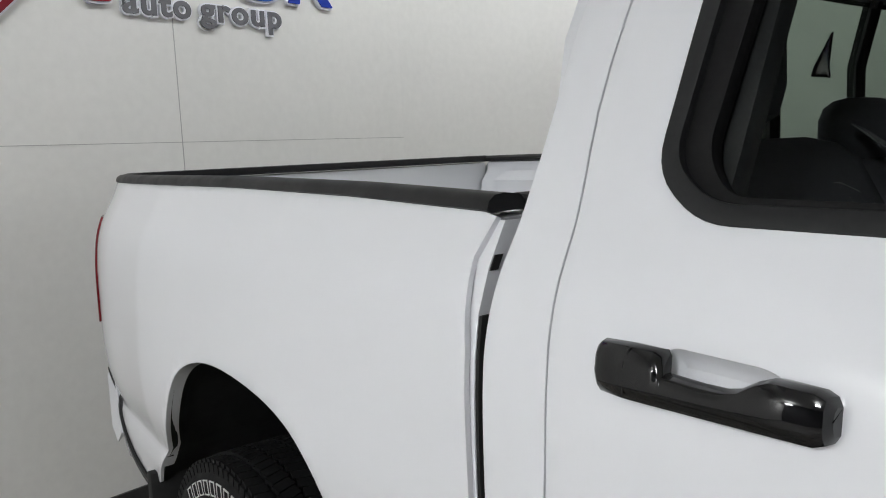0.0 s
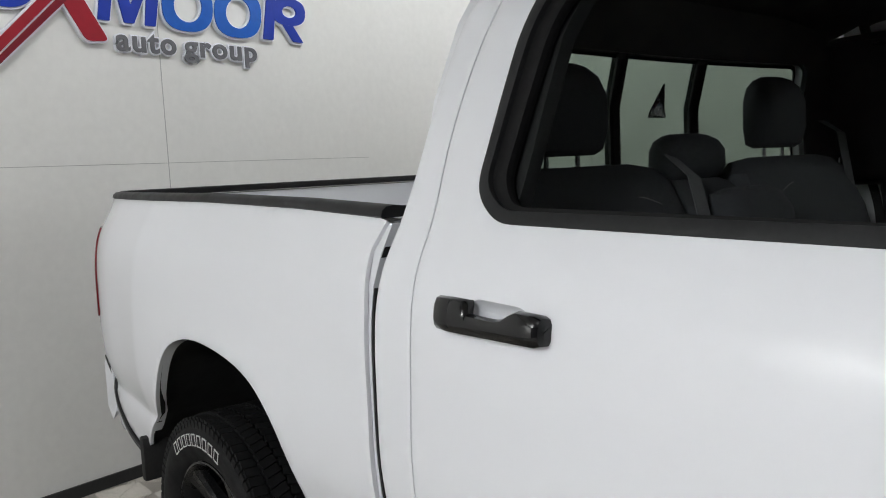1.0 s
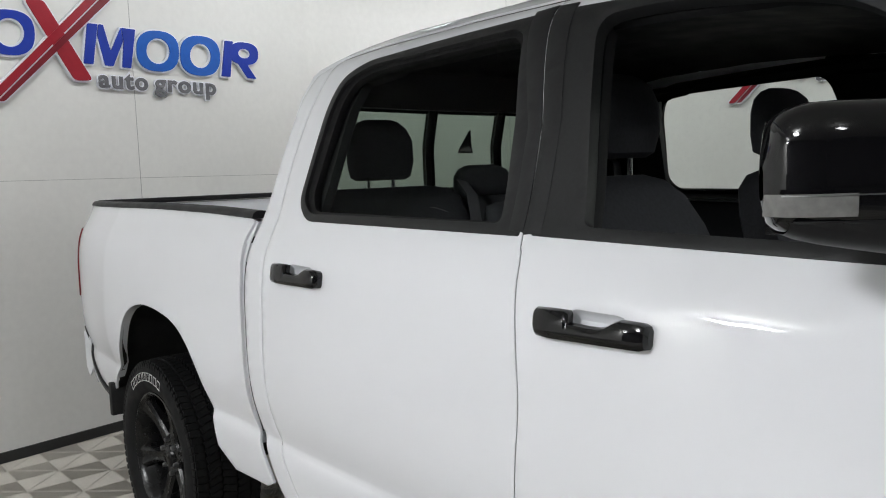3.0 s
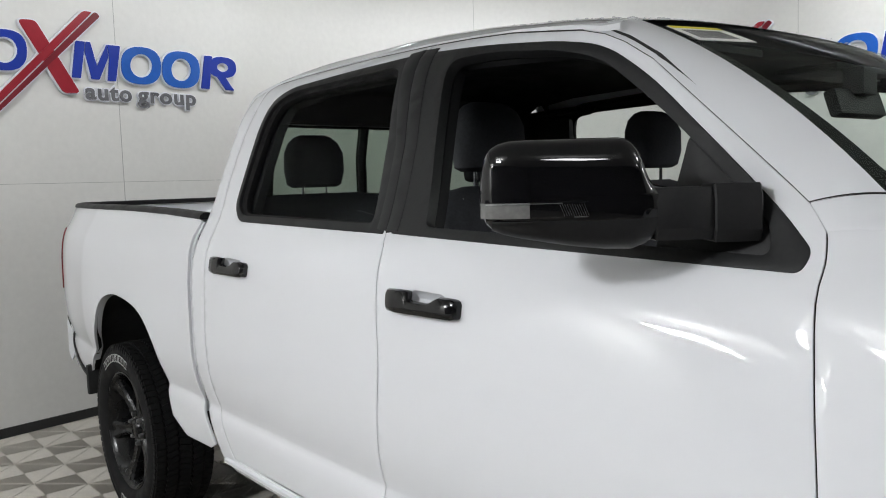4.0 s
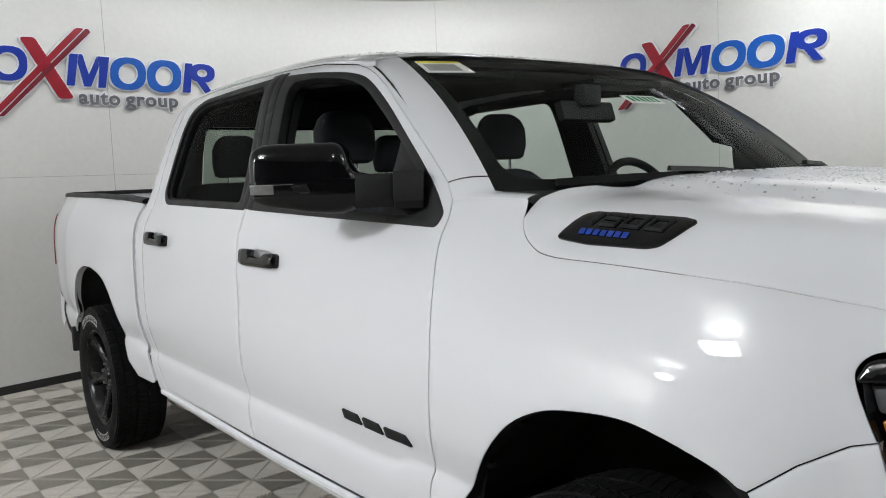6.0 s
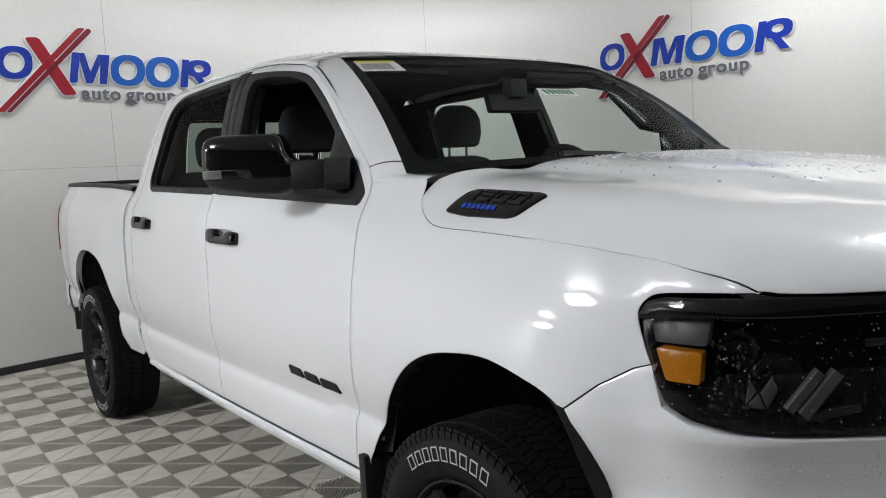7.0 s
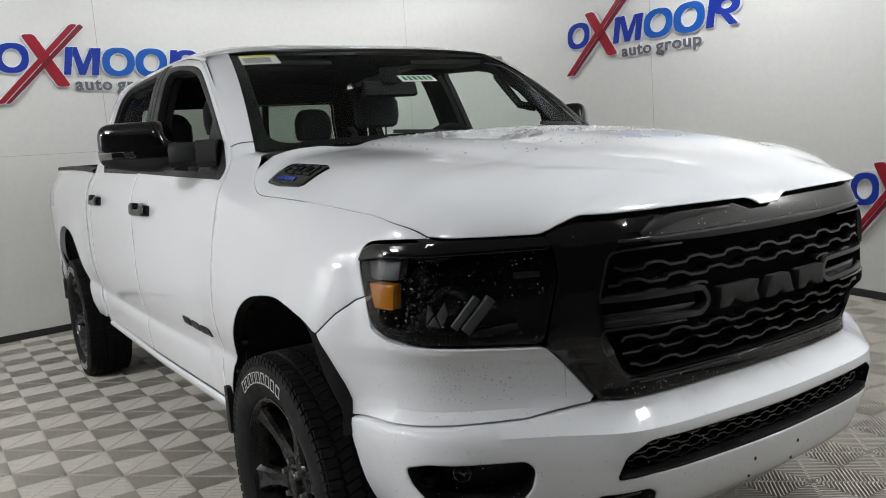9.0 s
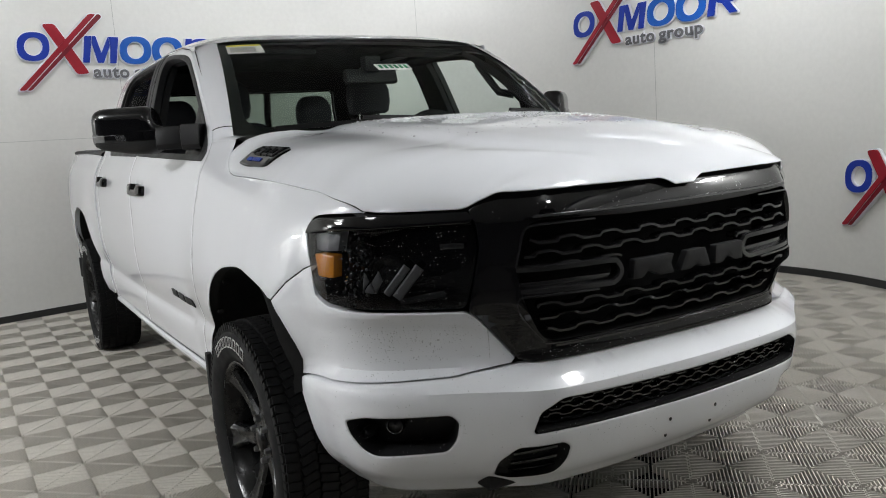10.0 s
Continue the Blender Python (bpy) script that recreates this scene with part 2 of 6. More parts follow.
def loft(bm, curves):
    """A skin over rows of points of equal number."""
    rows = [[bm.verts.new(p) for p in c] for c in curves]
    for a, b in zip(rows, rows[1:]):
        for i in range(len(a) - 1):
            bm.faces.new((a[i], a[i + 1], b[i + 1], b[i]))
    return rows


def empty(name, at=(0, 0, 0), label="", category="", group="", kind=""):
    ob = new(name)
    ob.location = at
    return tagged(ob, label, category, group, kind)


# ---- room ----
ROOM_TURN = radians(10.35)
FAR = (-5.705, .13)     # a point of the wall behind the truck
CEIL = 3.2
ca, sa = math.cos(ROOM_TURN), math.sin(ROOM_TURN)


def arc_corner(p, d0, turn, r, n=14):
    """Points of a bend of radius r to the right from p along d0."""
    ang = math.atan2(d0[1], d0[0])
    cx, cy = p[0] + r * math.sin(ang), p[1] - r * math.cos(ang)
    return [(cx - r * math.sin(ang - turn * k / n), cy + r * math.cos(ang - turn * k / n)) for k in range(n + 1)]


# wall lines: the far wall runs along (-sa, ca), the long wall along (ca, sa)
def far_wall(s):
    return (FAR[0] - sa * s, FAR[1] + ca * s)


LONG = (-2.49, 4.135)


def long_wall(s):
    return (LONG[0] + ca * s, LONG[1] + sa * s)


# where the two meet
dx, dy = LONG[0] - FAR[0], LONG[1] - FAR[1]
meet = dx * -sa + dy * ca
BEND = 2.35
outline = [far_wall(-8.0), far_wall(-3.0)]
outline += arc_corner(far_wall(meet - BEND), (-sa, ca), radians(90), BEND)
BEND_START = .42
bend2 = arc_corner(long_wall(BEND_START), (ca, sa), radians(26), BEND)
outline += bend2
end_dir = (math.cos(ROOM_TURN - radians(26)), math.sin(ROOM_TURN - radians(26)))
corner_d = (bend2[-1][0] + 7.5 * end_dir[0], bend2[-1][1] + 7.5 * end_dir[1])
outline += [corner_d, (corner_d[0] - 1.6, -7.6)]


def wall_piece(name, pts, label, mat=None):
    bm = bmesh.new()
    n = len(pts)
    nor = []
    for i in range(n):
        a, b = Vector(pts[max(0, i - 1)]), Vector(pts[min(n - 1, i + 1)])
        t = (b - a).normalized()
        nor.append(Vector((-t.y, t.x)))
    inner = [[(x, y, z) for z in (0, CEIL)] for x, y in pts]
    outer = [[(x + .12 * v.x, y + .12 * v.y, z) for z in (0, CEIL)] for (x, y), v in zip(pts, nor)]
    ring = [[bm.verts.new(p) for p in (a[0], a[1], b[1], b[0])] for a, b in zip(inner, outer)]
    for a, b in zip(ring, ring[1:]):
        for i in range(4):
            bm.faces.new((a[i], a[(i + 1) % 4], b[(i + 1) % 4], b[i]))
    bm.faces.new(ring[0])
    bm.faces.new(ring[-1][::-1])
    tagged(part(name, bm, mat or WALL), label, "wall", kind="structure")
    bm = bmesh.new()
    sweep(bm, [(x - .008 * v.x, y - .008 * v.y, .03) for (x, y), v in zip(pts, nor)], [(-.006, -.03), (.006, -.03), (.006, .03), (-.006, .03)])
    tagged(part("baseboard", bm, SKIRT), "black rubber skirting along the foot of the wall", "baseboard", kind="structure")


wall_piece("wall_far", outline[:3], "off-white panelled wall behind the truck's tail")
wall_piece("wall_bend", outline[2:17], "off-white wall panels curved round the corner")
wall_piece("wall_long", [outline[16], outline[17]], "off-white panelled wall along the truck")
wall_piece("wall_front", outline[17:17 + 15] + [corner_d], "off-white wall bending towards the front")
wall_piece("wall_side", [corner_d, outline[-1]], "plain dark grey wall", HALL)
wall_piece("wall_back", [outline[-1], outline[0]], "plain dark grey wall", HALL)

# joints between the wall panels
def wall_joint(p, v, z0, z1, w=.004):
    bm = bmesh.new()
    t = Vector((-v[1], v[0]))
    a = Vector(p) - t * w / 2
    b = Vector(p) + t * w / 2
    o = Vector(v) * .0012
    vs = [bm.verts.new((q.x + k * o.x, q.y + k * o.y, z)) for z in (z0, z1) for q in (a, b) for k in (0, 1)]
    for f in [(1, 3, 7, 5), (0, 1, 5, 4), (2, 3, 7, 6), (0, 1, 3, 2), (4, 5, 7, 6)]:
        bm.faces.new([vs[i] for i in f])
    tagged(part("trim", bm, JOINT), "thin grey joint between wall panels", "trim", kind="structure")


JOINT = material("panel_joint", (.40, .40, .385), .6, vary=.1)
in_a = (ca, sa)          # into the room from the far wall
in_b = (sa, -ca)         # into the room from the long wall
for s in (-2.86, -.425, 1.99):
    wall_joint(far_wall(s), in_a, .1, CEIL - .02)
for s in (-2.1, -.57, .76):
    wall_joint(long_wall(s), in_b, .1, CEIL - .02)
mid_bend = outline[9]
mid_dir = Vector((outline[10][0] - outline[8][0], outline[10][1] - outline[8][1])).normalized()
wall_joint(mid_bend, (mid_dir.y, -mid_dir.x), .1, CEIL - .02)
bm = bmesh.new()
a, b = far_wall(-6), far_wall(meet - BEND)
sweep(bm, [(a[0], a[1], 1.565), (b[0], b[1], 1.565)], [(-.0012, -.0015), (.0012, -.0015), (.0012, .0015), (-.0012, .0015)])
tagged(part("trim", bm, JOINT), "thin grey level joint between wall panels", "trim", kind="structure")

bm = bmesh.new()
box(bm, -11, -10, CEIL, 11, 9, CEIL + .1)
tagged(part("ceiling", bm, CEILING, flat=True), "plain light grey ceiling", "ceiling", kind="structure")
bm = bmesh.new()
box(bm, -12, -11, -.14, 12, 10, -.034)
floor = tagged(part("floor", bm, TILE_BASE, flat=True), "dark floor under interlocking ribbed grey plastic tiles", "floor", kind="structure")


# lamps: flat panels hung under the ceiling, with an upward fill added to light it
def ceiling_lamp(x, y, lx, ly, turn, power):
    lamp = empty("ceiling_light", (x, y, CEIL), "unseen white rectangular panel lamp on two rods under the ceiling", "ceiling light", "ceiling lights")
    lamp.rotation_euler = (0, 0, turn)
    bm = bmesh.new()
    box(bm, -lx / 2 - .03, -ly / 2 - .03, -HANG - .06, lx / 2 + .03, ly / 2 + .03, -HANG, .008)
    part("housing", bm, LETTER_EDGE, lamp)
    for side in (-1, 1):
        bm = bmesh.new()
        box(bm, side * lx * .35 - .006, -.006, -HANG + .001, side * lx * .35 + .006, .006, -.001)
        part("rod", bm, STEEL, lamp)
    bm = bmesh.new()
    box(bm, -lx / 2, -ly / 2, -HANG - .068, lx / 2, ly / 2, -HANG - .0605)
    part("diffuser", bm, PANEL_LIGHT, lamp, flat=True)
    for name, share, z, flip in (("panel_lamp", 1.0, -HANG - .075, 0.0), ("ceiling_fill", UP_SHARE, -HANG + .02, math.pi)):
        data = bpy.data.lights.new(name, "AREA")
        data.shape, data.size, data.size_y, data.energy, data.color = "RECTANGLE", lx, ly, power * share, (.962, .982, 1.0)
        ob = new(name, data)
        ob.parent = lamp
        ob.location = (0, 0, z)
        ob.rotation_euler = (flip, 0, 0)


for x, y, w, size in LAMPS:
    ceiling_lamp(x, y, size, size * .75, LAMP_TURN, w)


# unseen strip lamps added near the walls to brighten them, tilted towards them
def added_wall_lamp(p, inward, power):
    lamp = empty("added_wall_washer", (p[0] + inward[0] * 1.3, p[1] + inward[1] * 1.3, CEIL), "long white strip lamp added out of view, tilted to the wall", "ceiling light", "wall washers")
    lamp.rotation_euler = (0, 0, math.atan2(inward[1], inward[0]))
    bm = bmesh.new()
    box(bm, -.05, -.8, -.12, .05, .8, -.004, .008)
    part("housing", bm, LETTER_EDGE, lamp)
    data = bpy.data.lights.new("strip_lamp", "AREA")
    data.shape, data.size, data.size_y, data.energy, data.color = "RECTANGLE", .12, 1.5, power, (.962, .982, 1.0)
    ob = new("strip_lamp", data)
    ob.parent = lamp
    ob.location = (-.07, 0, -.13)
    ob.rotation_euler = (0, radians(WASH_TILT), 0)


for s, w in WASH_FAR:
    added_wall_lamp(far_wall(s), in_a, w)
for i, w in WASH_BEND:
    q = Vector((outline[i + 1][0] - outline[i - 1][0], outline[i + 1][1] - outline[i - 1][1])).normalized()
    added_wall_lamp(outline[i], (q.y, -q.x), w)
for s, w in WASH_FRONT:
    added_wall_lamp((bend2[-1][0] + s * end_dir[0], bend2[-1][1] + s * end_dir[1]), (end_dir[1], -end_dir[0]), w)


# ---- wall signs ----
def outline_prism(bm, loops, depth, mat_index=0, z0=0.0):
    """Prisms in the sign's plane (x along it, y up, depth towards the viewer)."""
    for pts, holes in loops:
        start = len(bm.faces)
        flat = [[(x, y) for x, y in l] for l in (pts, *holes)]
        allp = [p for l in flat for p in l]
        edges, k = [], 0
        for l in flat:
            edges += [(k + i, k + (i + 1) % len(l)) for i in range(len(l))]
            k += len(l)
        vout, _, faces, orig, _, _ = delaunay_2d_cdt([Vector(p) for p in allp], edges, [], 0, 1e-6)
        cx = np.array([sum(vout[i].x for i in f) / 3 for f in faces])
        cy = np.array([sum(vout[i].y for i in f) / 3 for f in faces])
        keep = inside(cx, cy, flat[0])
        for l in flat[1:]:
            keep &= ~inside(cx, cy, l)
        front = [bm.verts.new((v.x, v.y, z0 + depth)) for v in vout]
        back = [bm.verts.new((v.x, v.y, z0)) for v in vout]
        made = []
        for f, kp in zip(faces, keep):
            if kp:
                made.append(bm.faces.new([front[i] for i in f]))
        index = {o: i for i, os in enumerate(orig) for o in os}
        for a, b in edges:
            i, j = index[a], index[b]
            made.append(bm.faces.new((front[i], front[j], back[j], back[i])))
        for f in made:
            f.material_index = mat_index
    return bm


def ring(cx, cy, rx, ry, wx, wy, slant=0.0, n=36):
    o = [(cx + rx * math.copysign(abs(math.cos(t)) ** .8, math.cos(t)) + slant * ry * math.sin(t), cy + ry * math.copysign(abs(math.sin(t)) ** .8, math.sin(t))) for t in (2 * math.pi * i / n for i in range(n))]
    i = [(cx + (rx - wx) * math.cos(t) + slant * (ry - wy) * math.sin(t), cy + (ry - wy) * math.sin(t)) for t in (2 * math.pi * k / n for k in range(n))]
    return (o, [i])


def bar(x0, y0, x1, y1, w0, w1=None, r=.01):
    """A slanted bar with level ends."""
    w1 = w1 or w0
    return (rounded([(x0 - w0 / 2, y0), (x0 + w0 / 2, y0), (x1 + w1 / 2, y1), (x1 - w1 / 2, y1)], r, 3), [])


def grown(loops, d):
    return [(inset(l, -d), [inset(h, d) for h in hs]) for l, hs in loops]


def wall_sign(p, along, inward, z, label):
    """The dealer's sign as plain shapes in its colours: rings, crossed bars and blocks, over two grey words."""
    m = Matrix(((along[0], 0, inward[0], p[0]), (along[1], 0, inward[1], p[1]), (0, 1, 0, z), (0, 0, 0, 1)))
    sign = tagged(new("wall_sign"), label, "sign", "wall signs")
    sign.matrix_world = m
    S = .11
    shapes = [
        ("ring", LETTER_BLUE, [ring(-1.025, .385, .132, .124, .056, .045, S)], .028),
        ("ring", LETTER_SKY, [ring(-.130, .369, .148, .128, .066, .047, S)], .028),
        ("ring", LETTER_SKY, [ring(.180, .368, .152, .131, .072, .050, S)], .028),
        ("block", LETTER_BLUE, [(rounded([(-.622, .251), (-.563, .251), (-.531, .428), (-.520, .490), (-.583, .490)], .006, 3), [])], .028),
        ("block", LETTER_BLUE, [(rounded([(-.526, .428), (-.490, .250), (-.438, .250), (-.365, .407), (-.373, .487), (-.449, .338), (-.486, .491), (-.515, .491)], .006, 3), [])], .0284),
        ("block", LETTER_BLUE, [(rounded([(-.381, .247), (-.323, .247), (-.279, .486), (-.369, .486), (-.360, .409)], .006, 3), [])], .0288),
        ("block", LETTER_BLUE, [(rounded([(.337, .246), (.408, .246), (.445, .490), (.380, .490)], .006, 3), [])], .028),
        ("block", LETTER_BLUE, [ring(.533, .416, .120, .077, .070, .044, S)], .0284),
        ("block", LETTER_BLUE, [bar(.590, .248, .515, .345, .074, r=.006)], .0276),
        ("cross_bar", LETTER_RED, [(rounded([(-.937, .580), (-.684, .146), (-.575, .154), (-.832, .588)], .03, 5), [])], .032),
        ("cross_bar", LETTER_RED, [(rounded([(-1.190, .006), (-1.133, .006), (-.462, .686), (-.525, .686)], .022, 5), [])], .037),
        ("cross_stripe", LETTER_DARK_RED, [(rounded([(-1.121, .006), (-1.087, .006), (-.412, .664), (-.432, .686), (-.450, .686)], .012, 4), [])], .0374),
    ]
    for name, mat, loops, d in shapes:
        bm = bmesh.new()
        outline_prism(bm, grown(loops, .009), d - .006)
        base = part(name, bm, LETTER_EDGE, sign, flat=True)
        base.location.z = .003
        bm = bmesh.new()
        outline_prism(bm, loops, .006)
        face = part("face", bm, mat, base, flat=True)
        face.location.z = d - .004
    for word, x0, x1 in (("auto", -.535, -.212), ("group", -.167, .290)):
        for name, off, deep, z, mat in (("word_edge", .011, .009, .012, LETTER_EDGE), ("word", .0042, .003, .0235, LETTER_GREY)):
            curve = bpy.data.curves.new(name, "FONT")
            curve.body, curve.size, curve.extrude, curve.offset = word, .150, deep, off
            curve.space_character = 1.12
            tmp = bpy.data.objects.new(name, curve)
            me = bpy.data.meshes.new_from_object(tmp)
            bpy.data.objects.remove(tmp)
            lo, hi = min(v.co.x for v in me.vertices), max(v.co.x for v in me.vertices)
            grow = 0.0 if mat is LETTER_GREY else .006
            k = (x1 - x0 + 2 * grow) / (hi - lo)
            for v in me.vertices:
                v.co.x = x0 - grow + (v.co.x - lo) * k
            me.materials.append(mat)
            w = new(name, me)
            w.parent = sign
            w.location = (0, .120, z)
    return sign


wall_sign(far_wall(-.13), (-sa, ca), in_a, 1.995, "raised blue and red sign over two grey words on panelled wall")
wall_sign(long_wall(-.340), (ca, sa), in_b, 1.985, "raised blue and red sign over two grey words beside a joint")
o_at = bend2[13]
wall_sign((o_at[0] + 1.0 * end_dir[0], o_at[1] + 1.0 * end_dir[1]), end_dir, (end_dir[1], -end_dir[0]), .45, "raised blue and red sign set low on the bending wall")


# ---- the truck's shape ----
def spline(knots):
    """A smooth curve through (x, y) knots; flat beyond its ends."""
    xs, ys = [k[0] for k in knots], [k[1] for k in knots]
    n = len(xs)
    d = [(ys[i + 1] - ys[i]) / (xs[i + 1] - xs[i]) for i in range(n - 1)]
    m = [d[0]] + [0 if d[i - 1] * d[i] <= 0 else 2 * d[i - 1] * d[i] / (d[i - 1] + d[i]) for i in range(1, n - 1)] + [d[-1]]

    def at(x):
        if x <= xs[0]:
            return ys[0]
        if x >= xs[-1]:
            return ys[-1]
        i = next(j for j in range(n - 1) if x <= xs[j + 1])
        h = xs[i + 1] - xs[i]
        t = (x - xs[i]) / h
        return (ys[i] * (1 + 2 * t) * (1 - t) ** 2 + m[i] * h * t * (1 - t) ** 2
                + ys[i + 1] * t * t * (3 - 2 * t) + m[i + 1] * h * t * t * (t - 1))
    return at


def soft(knots, w):
    """The same curve with its bends evened out over a width w."""
    f = spline(knots)
    xs = np.arange(knots[0][0] - .4, knots[-1][0] + .4, .004)
    ys = np.array([f(float(x)) for x in xs])
    k = np.exp(-.5 * (np.arange(-100, 101) * .004 / w) ** 2)
    ys = np.convolve(np.pad(ys, 100, mode="edge"), k / k.sum(), mode="valid")
    return lambda x: float(np.interp(x, xs, ys))


PROFILE = ([(.38, .876), (.43, .912), (.48, .937), (.54, .952), (.60, .960), (.645, .9628), (.672, .9610), (.686, .9555), (.694, .9545), (.72, .961), (.76, .972), (.82, .984), (.88, .990), (.95, .993), (1.12, .991),
                       (1.23, .981), (1.30, .960), (1.36, .925), (1.43, .895), (1.60, .838), (1.75, .782), (1.81, .748), (1.86, .69), (1.90, .60)])
sharp_profile, even_profile = spline(PROFILE), soft(PROFILE, .022)


def side_profile(z):
    k = max(0.0, min(1.0, (z - .78) / .08)) * max(0.0, min(1.0, (1.84 - z) / .06))
    return sharp_profile(z) * (1 - k) + even_profile(z) * k


crease_rise = spline([(-4.9, .02), (-3.0, .018), (-2.75, .006), (-2.5, 0.0), (-.80, -.004), (-.73, 0.0), (-.67, .020), (-.62, .024), (.15, .024)])
side_taper = soft([(-4.3, 0.0), (-1.7, 0.0), (-1.1, .028), (-.5, .075), (0, .10), (.2, .103)], .10)
tail_taper = spline([(-4.86, .115), (-4.80, .075), (-4.70, .045), (-4.5, .018), (-4.15, 0.0)])
taper_weight = soft([(.4, .25), (.9, .27), (1.1, .57), (1.27, .96), (1.45, 1.0), (1.8, .4)], .05)
flare_height = soft([(.40, .0), (.60, .75), (.85, 1.0), (1.0, .90), (1.15, .35), (1.30, 0)], .05)


def half_width(x, z):
    """Half the body's width at a place along it and a height."""
    flare = math.exp(-((x / .56) ** 4)) + math.exp(-(((x + 3.672) / .58) ** 4))
    z1 = z - crease_rise(x) * math.exp(-(((z - .69) / .12) ** 4))
    return side_profile(z1) - tail_taper(x) - side_taper(x) * taper_weight(z) + .022 * flare * flare_height(z)


NOSE = [(.15, .968), (.28, .955), (.38, .930), (.46, .902), (.56, .884), (.64, .848), (.70, .795), (.76, .712), (.82, .622), (.875, .550), (.925, .478),
        (.952, .38), (.968, .2), (.975, 0.0), (.968, -.2)]


def plan_table():
    """The nose in plan as rows of run, x, y: the run is x along the side and the length of the curve from there on."""
    rows, run, last = [], .15, None
    for i in range(1, len(NOSE) - 2):
        p0, p1, p2, p3 = NOSE[i - 1], NOSE[i], NOSE[i + 1], NOSE[i + 2]
        if i == 1:
            rows.append((.15, *NOSE[0]))
            last = NOSE[0]
            mid = ((NOSE[0][0] + NOSE[1][0]) / 2, (NOSE[0][1] + NOSE[1][1]) / 2 + .002)
            run += math.dist(last, mid)
            rows.append((run, *mid))
            last = mid
        for k in range(8):
            t = k / 8
            q = tuple(.5 * (2 * b + (c - a) * t + (2 * a - 5 * b + 4 * c - d) * t * t + (3 * b - a - 3 * c + d) * t ** 3)
                      for a, b, c, d in zip(p0, p1, p2, p3))
            run += math.dist(last, q)
            rows.append((run, *q))
            last = q
    run += math.dist(last, (.975, 0.0))
    rows.append((run, .975, 0.0))
    return rows


PLAN = plan_table()
PLAN_S = np.array([r[0] for r in PLAN])
PLAN_X = np.array([r[1] for r in PLAN])
PLAN_Y = np.array([r[2] for r in PLAN])
S_MID = PLAN[-1][0]
front_profile = spline([(.36, -.15), (.42, -.085), (.48, -.014), (.54, .012), (.60, .025), (.66, .034), (.695, .034), (.714, .022), (.732, -.006), (.757, -.040), (.79, -.044), (.85, -.030), (.876, -.021), (.890, -.006), (.902, .005), (.93, .006), (.95, .005),
                        (1.05, .006), (1.12, -.002), (1.18, -.022), (1.24, -.06)])
nose_blend = spline([(.15, 0.0), (.35, .15), (.75, .9), (.95, 1.0)])


def body(s, z, out=0.0):
    """The body's right flank and nose as one sheet: s is x along the flank, then runs round the nose to its middle at S_MID."""
    if s <= .15:
        w = half_width(s, z)
        e = 1e-3
        nx, nz = -(half_width(s + e, z) - half_width(s - e, z)) / (2 * e), -(half_width(s, z + e) - half_width(s, z - e)) / (2 * e)
        n = math.sqrt(1 + nx * nx + nz * nz)
        return (s + out * nx / n, -(w + out / n), z + out * nz / n)
    px, py = np.interp(s, PLAN_S, PLAN_X), np.interp(s, PLAN_S, PLAN_Y)
    tx = np.interp(s + .02, PLAN_S, PLAN_X) - np.interp(s - .02, PLAN_S, PLAN_X)
    ty = np.interp(s + .02, PLAN_S, PLAN_Y) - np.interp(s - .02, PLAN_S, PLAN_Y)
    if s > S_MID - .02:
        tx, ty = 0.0, -1.0
    n = math.hypot(tx, ty)
    nx, ny = -ty / n, tx / n
    b = nose_blend(s)
    off = (1 - b) * (half_width(.15, z) - .968) + b * front_profile(z) + out
    return (float(px + nx * off), float(-(py + ny * off)), z)
fender_edge = spline([(-.298, 1.345), (-.285, 1.322), (-.255, 1.295), (-.21, 1.274), (-.16, 1.267), (-.05, 1.263), (.09, 1.257), (.28, 1.246), (.44, 1.227), (.55, 1.209), (.63, 1.195), (.67, 1.184), (.70, 1.170)])
FENDER_TOP = [(x, fender_edge(x)) for x in [.70 - i * .02 for i in range(42)] + [-.135 - i * .01163 for i in range(15)]]
shut_line = [body(*p) for p in FENDER_TOP[::-1]]
hood_edge_y = spline([(-.312, .778)] + [(p[0], -p[1]) for p in shut_line] + [(.70, .776), (.76, .709), (.82, .618), (.875, .545), (.925, .472), (.948, .38), (.962, .2), (.966, .09), (.980, .02)])
hood_edge_z = spline([(-.312, 1.392)] + [(p[0], p[2]) for p in shut_line] + [(.70, 1.165), (.76, 1.162), (.815, 1.160), (.85, 1.182), (.88, 1.20), (.966, 1.20), (.980, 1.178)])
hood_mid_z = spline([(-.4, 1.432), (-.2, 1.432), (0, 1.418), (.3, 1.392), (.5, 1.366), (.7, 1.325), (.82, 1.290), (.90, 1.255), (.945, 1.225), (.966, 1.203), (.980, 1.178)])
hood_swell = soft([(-.10, -.66), (0, 0), (.03, .20), (.075, .44), (.13, .59), (.22, .69), (.37, .75), (.43, .88), (.52, .955), (.88, 1.0)], .010)


def hood_at(x, y):
    ye, ze, zc = hood_edge_y(x), hood_edge_z(x), hood_mid_z(x)
    d = max(0.0, ye - abs(y))
    k = hood_swell(d) if x < .5 else hood_swell(d) * (1 - min(1, (x - .5) / .4)) + min(1.0, d / .3) ** .6 * min(1, (x - .5) / .4)
    return (x, y, ze + (zc - ze) * k)


roof_edge_z = spline([(-2.78, 1.800), (-2.70, 1.835), (-2.6, 1.862), (-2.3, 1.880), (-2.05, 1.880), (-1.73, 1.867), (-1.38, 1.843), (-1.25, 1.832), (-1.075, 1.806)])
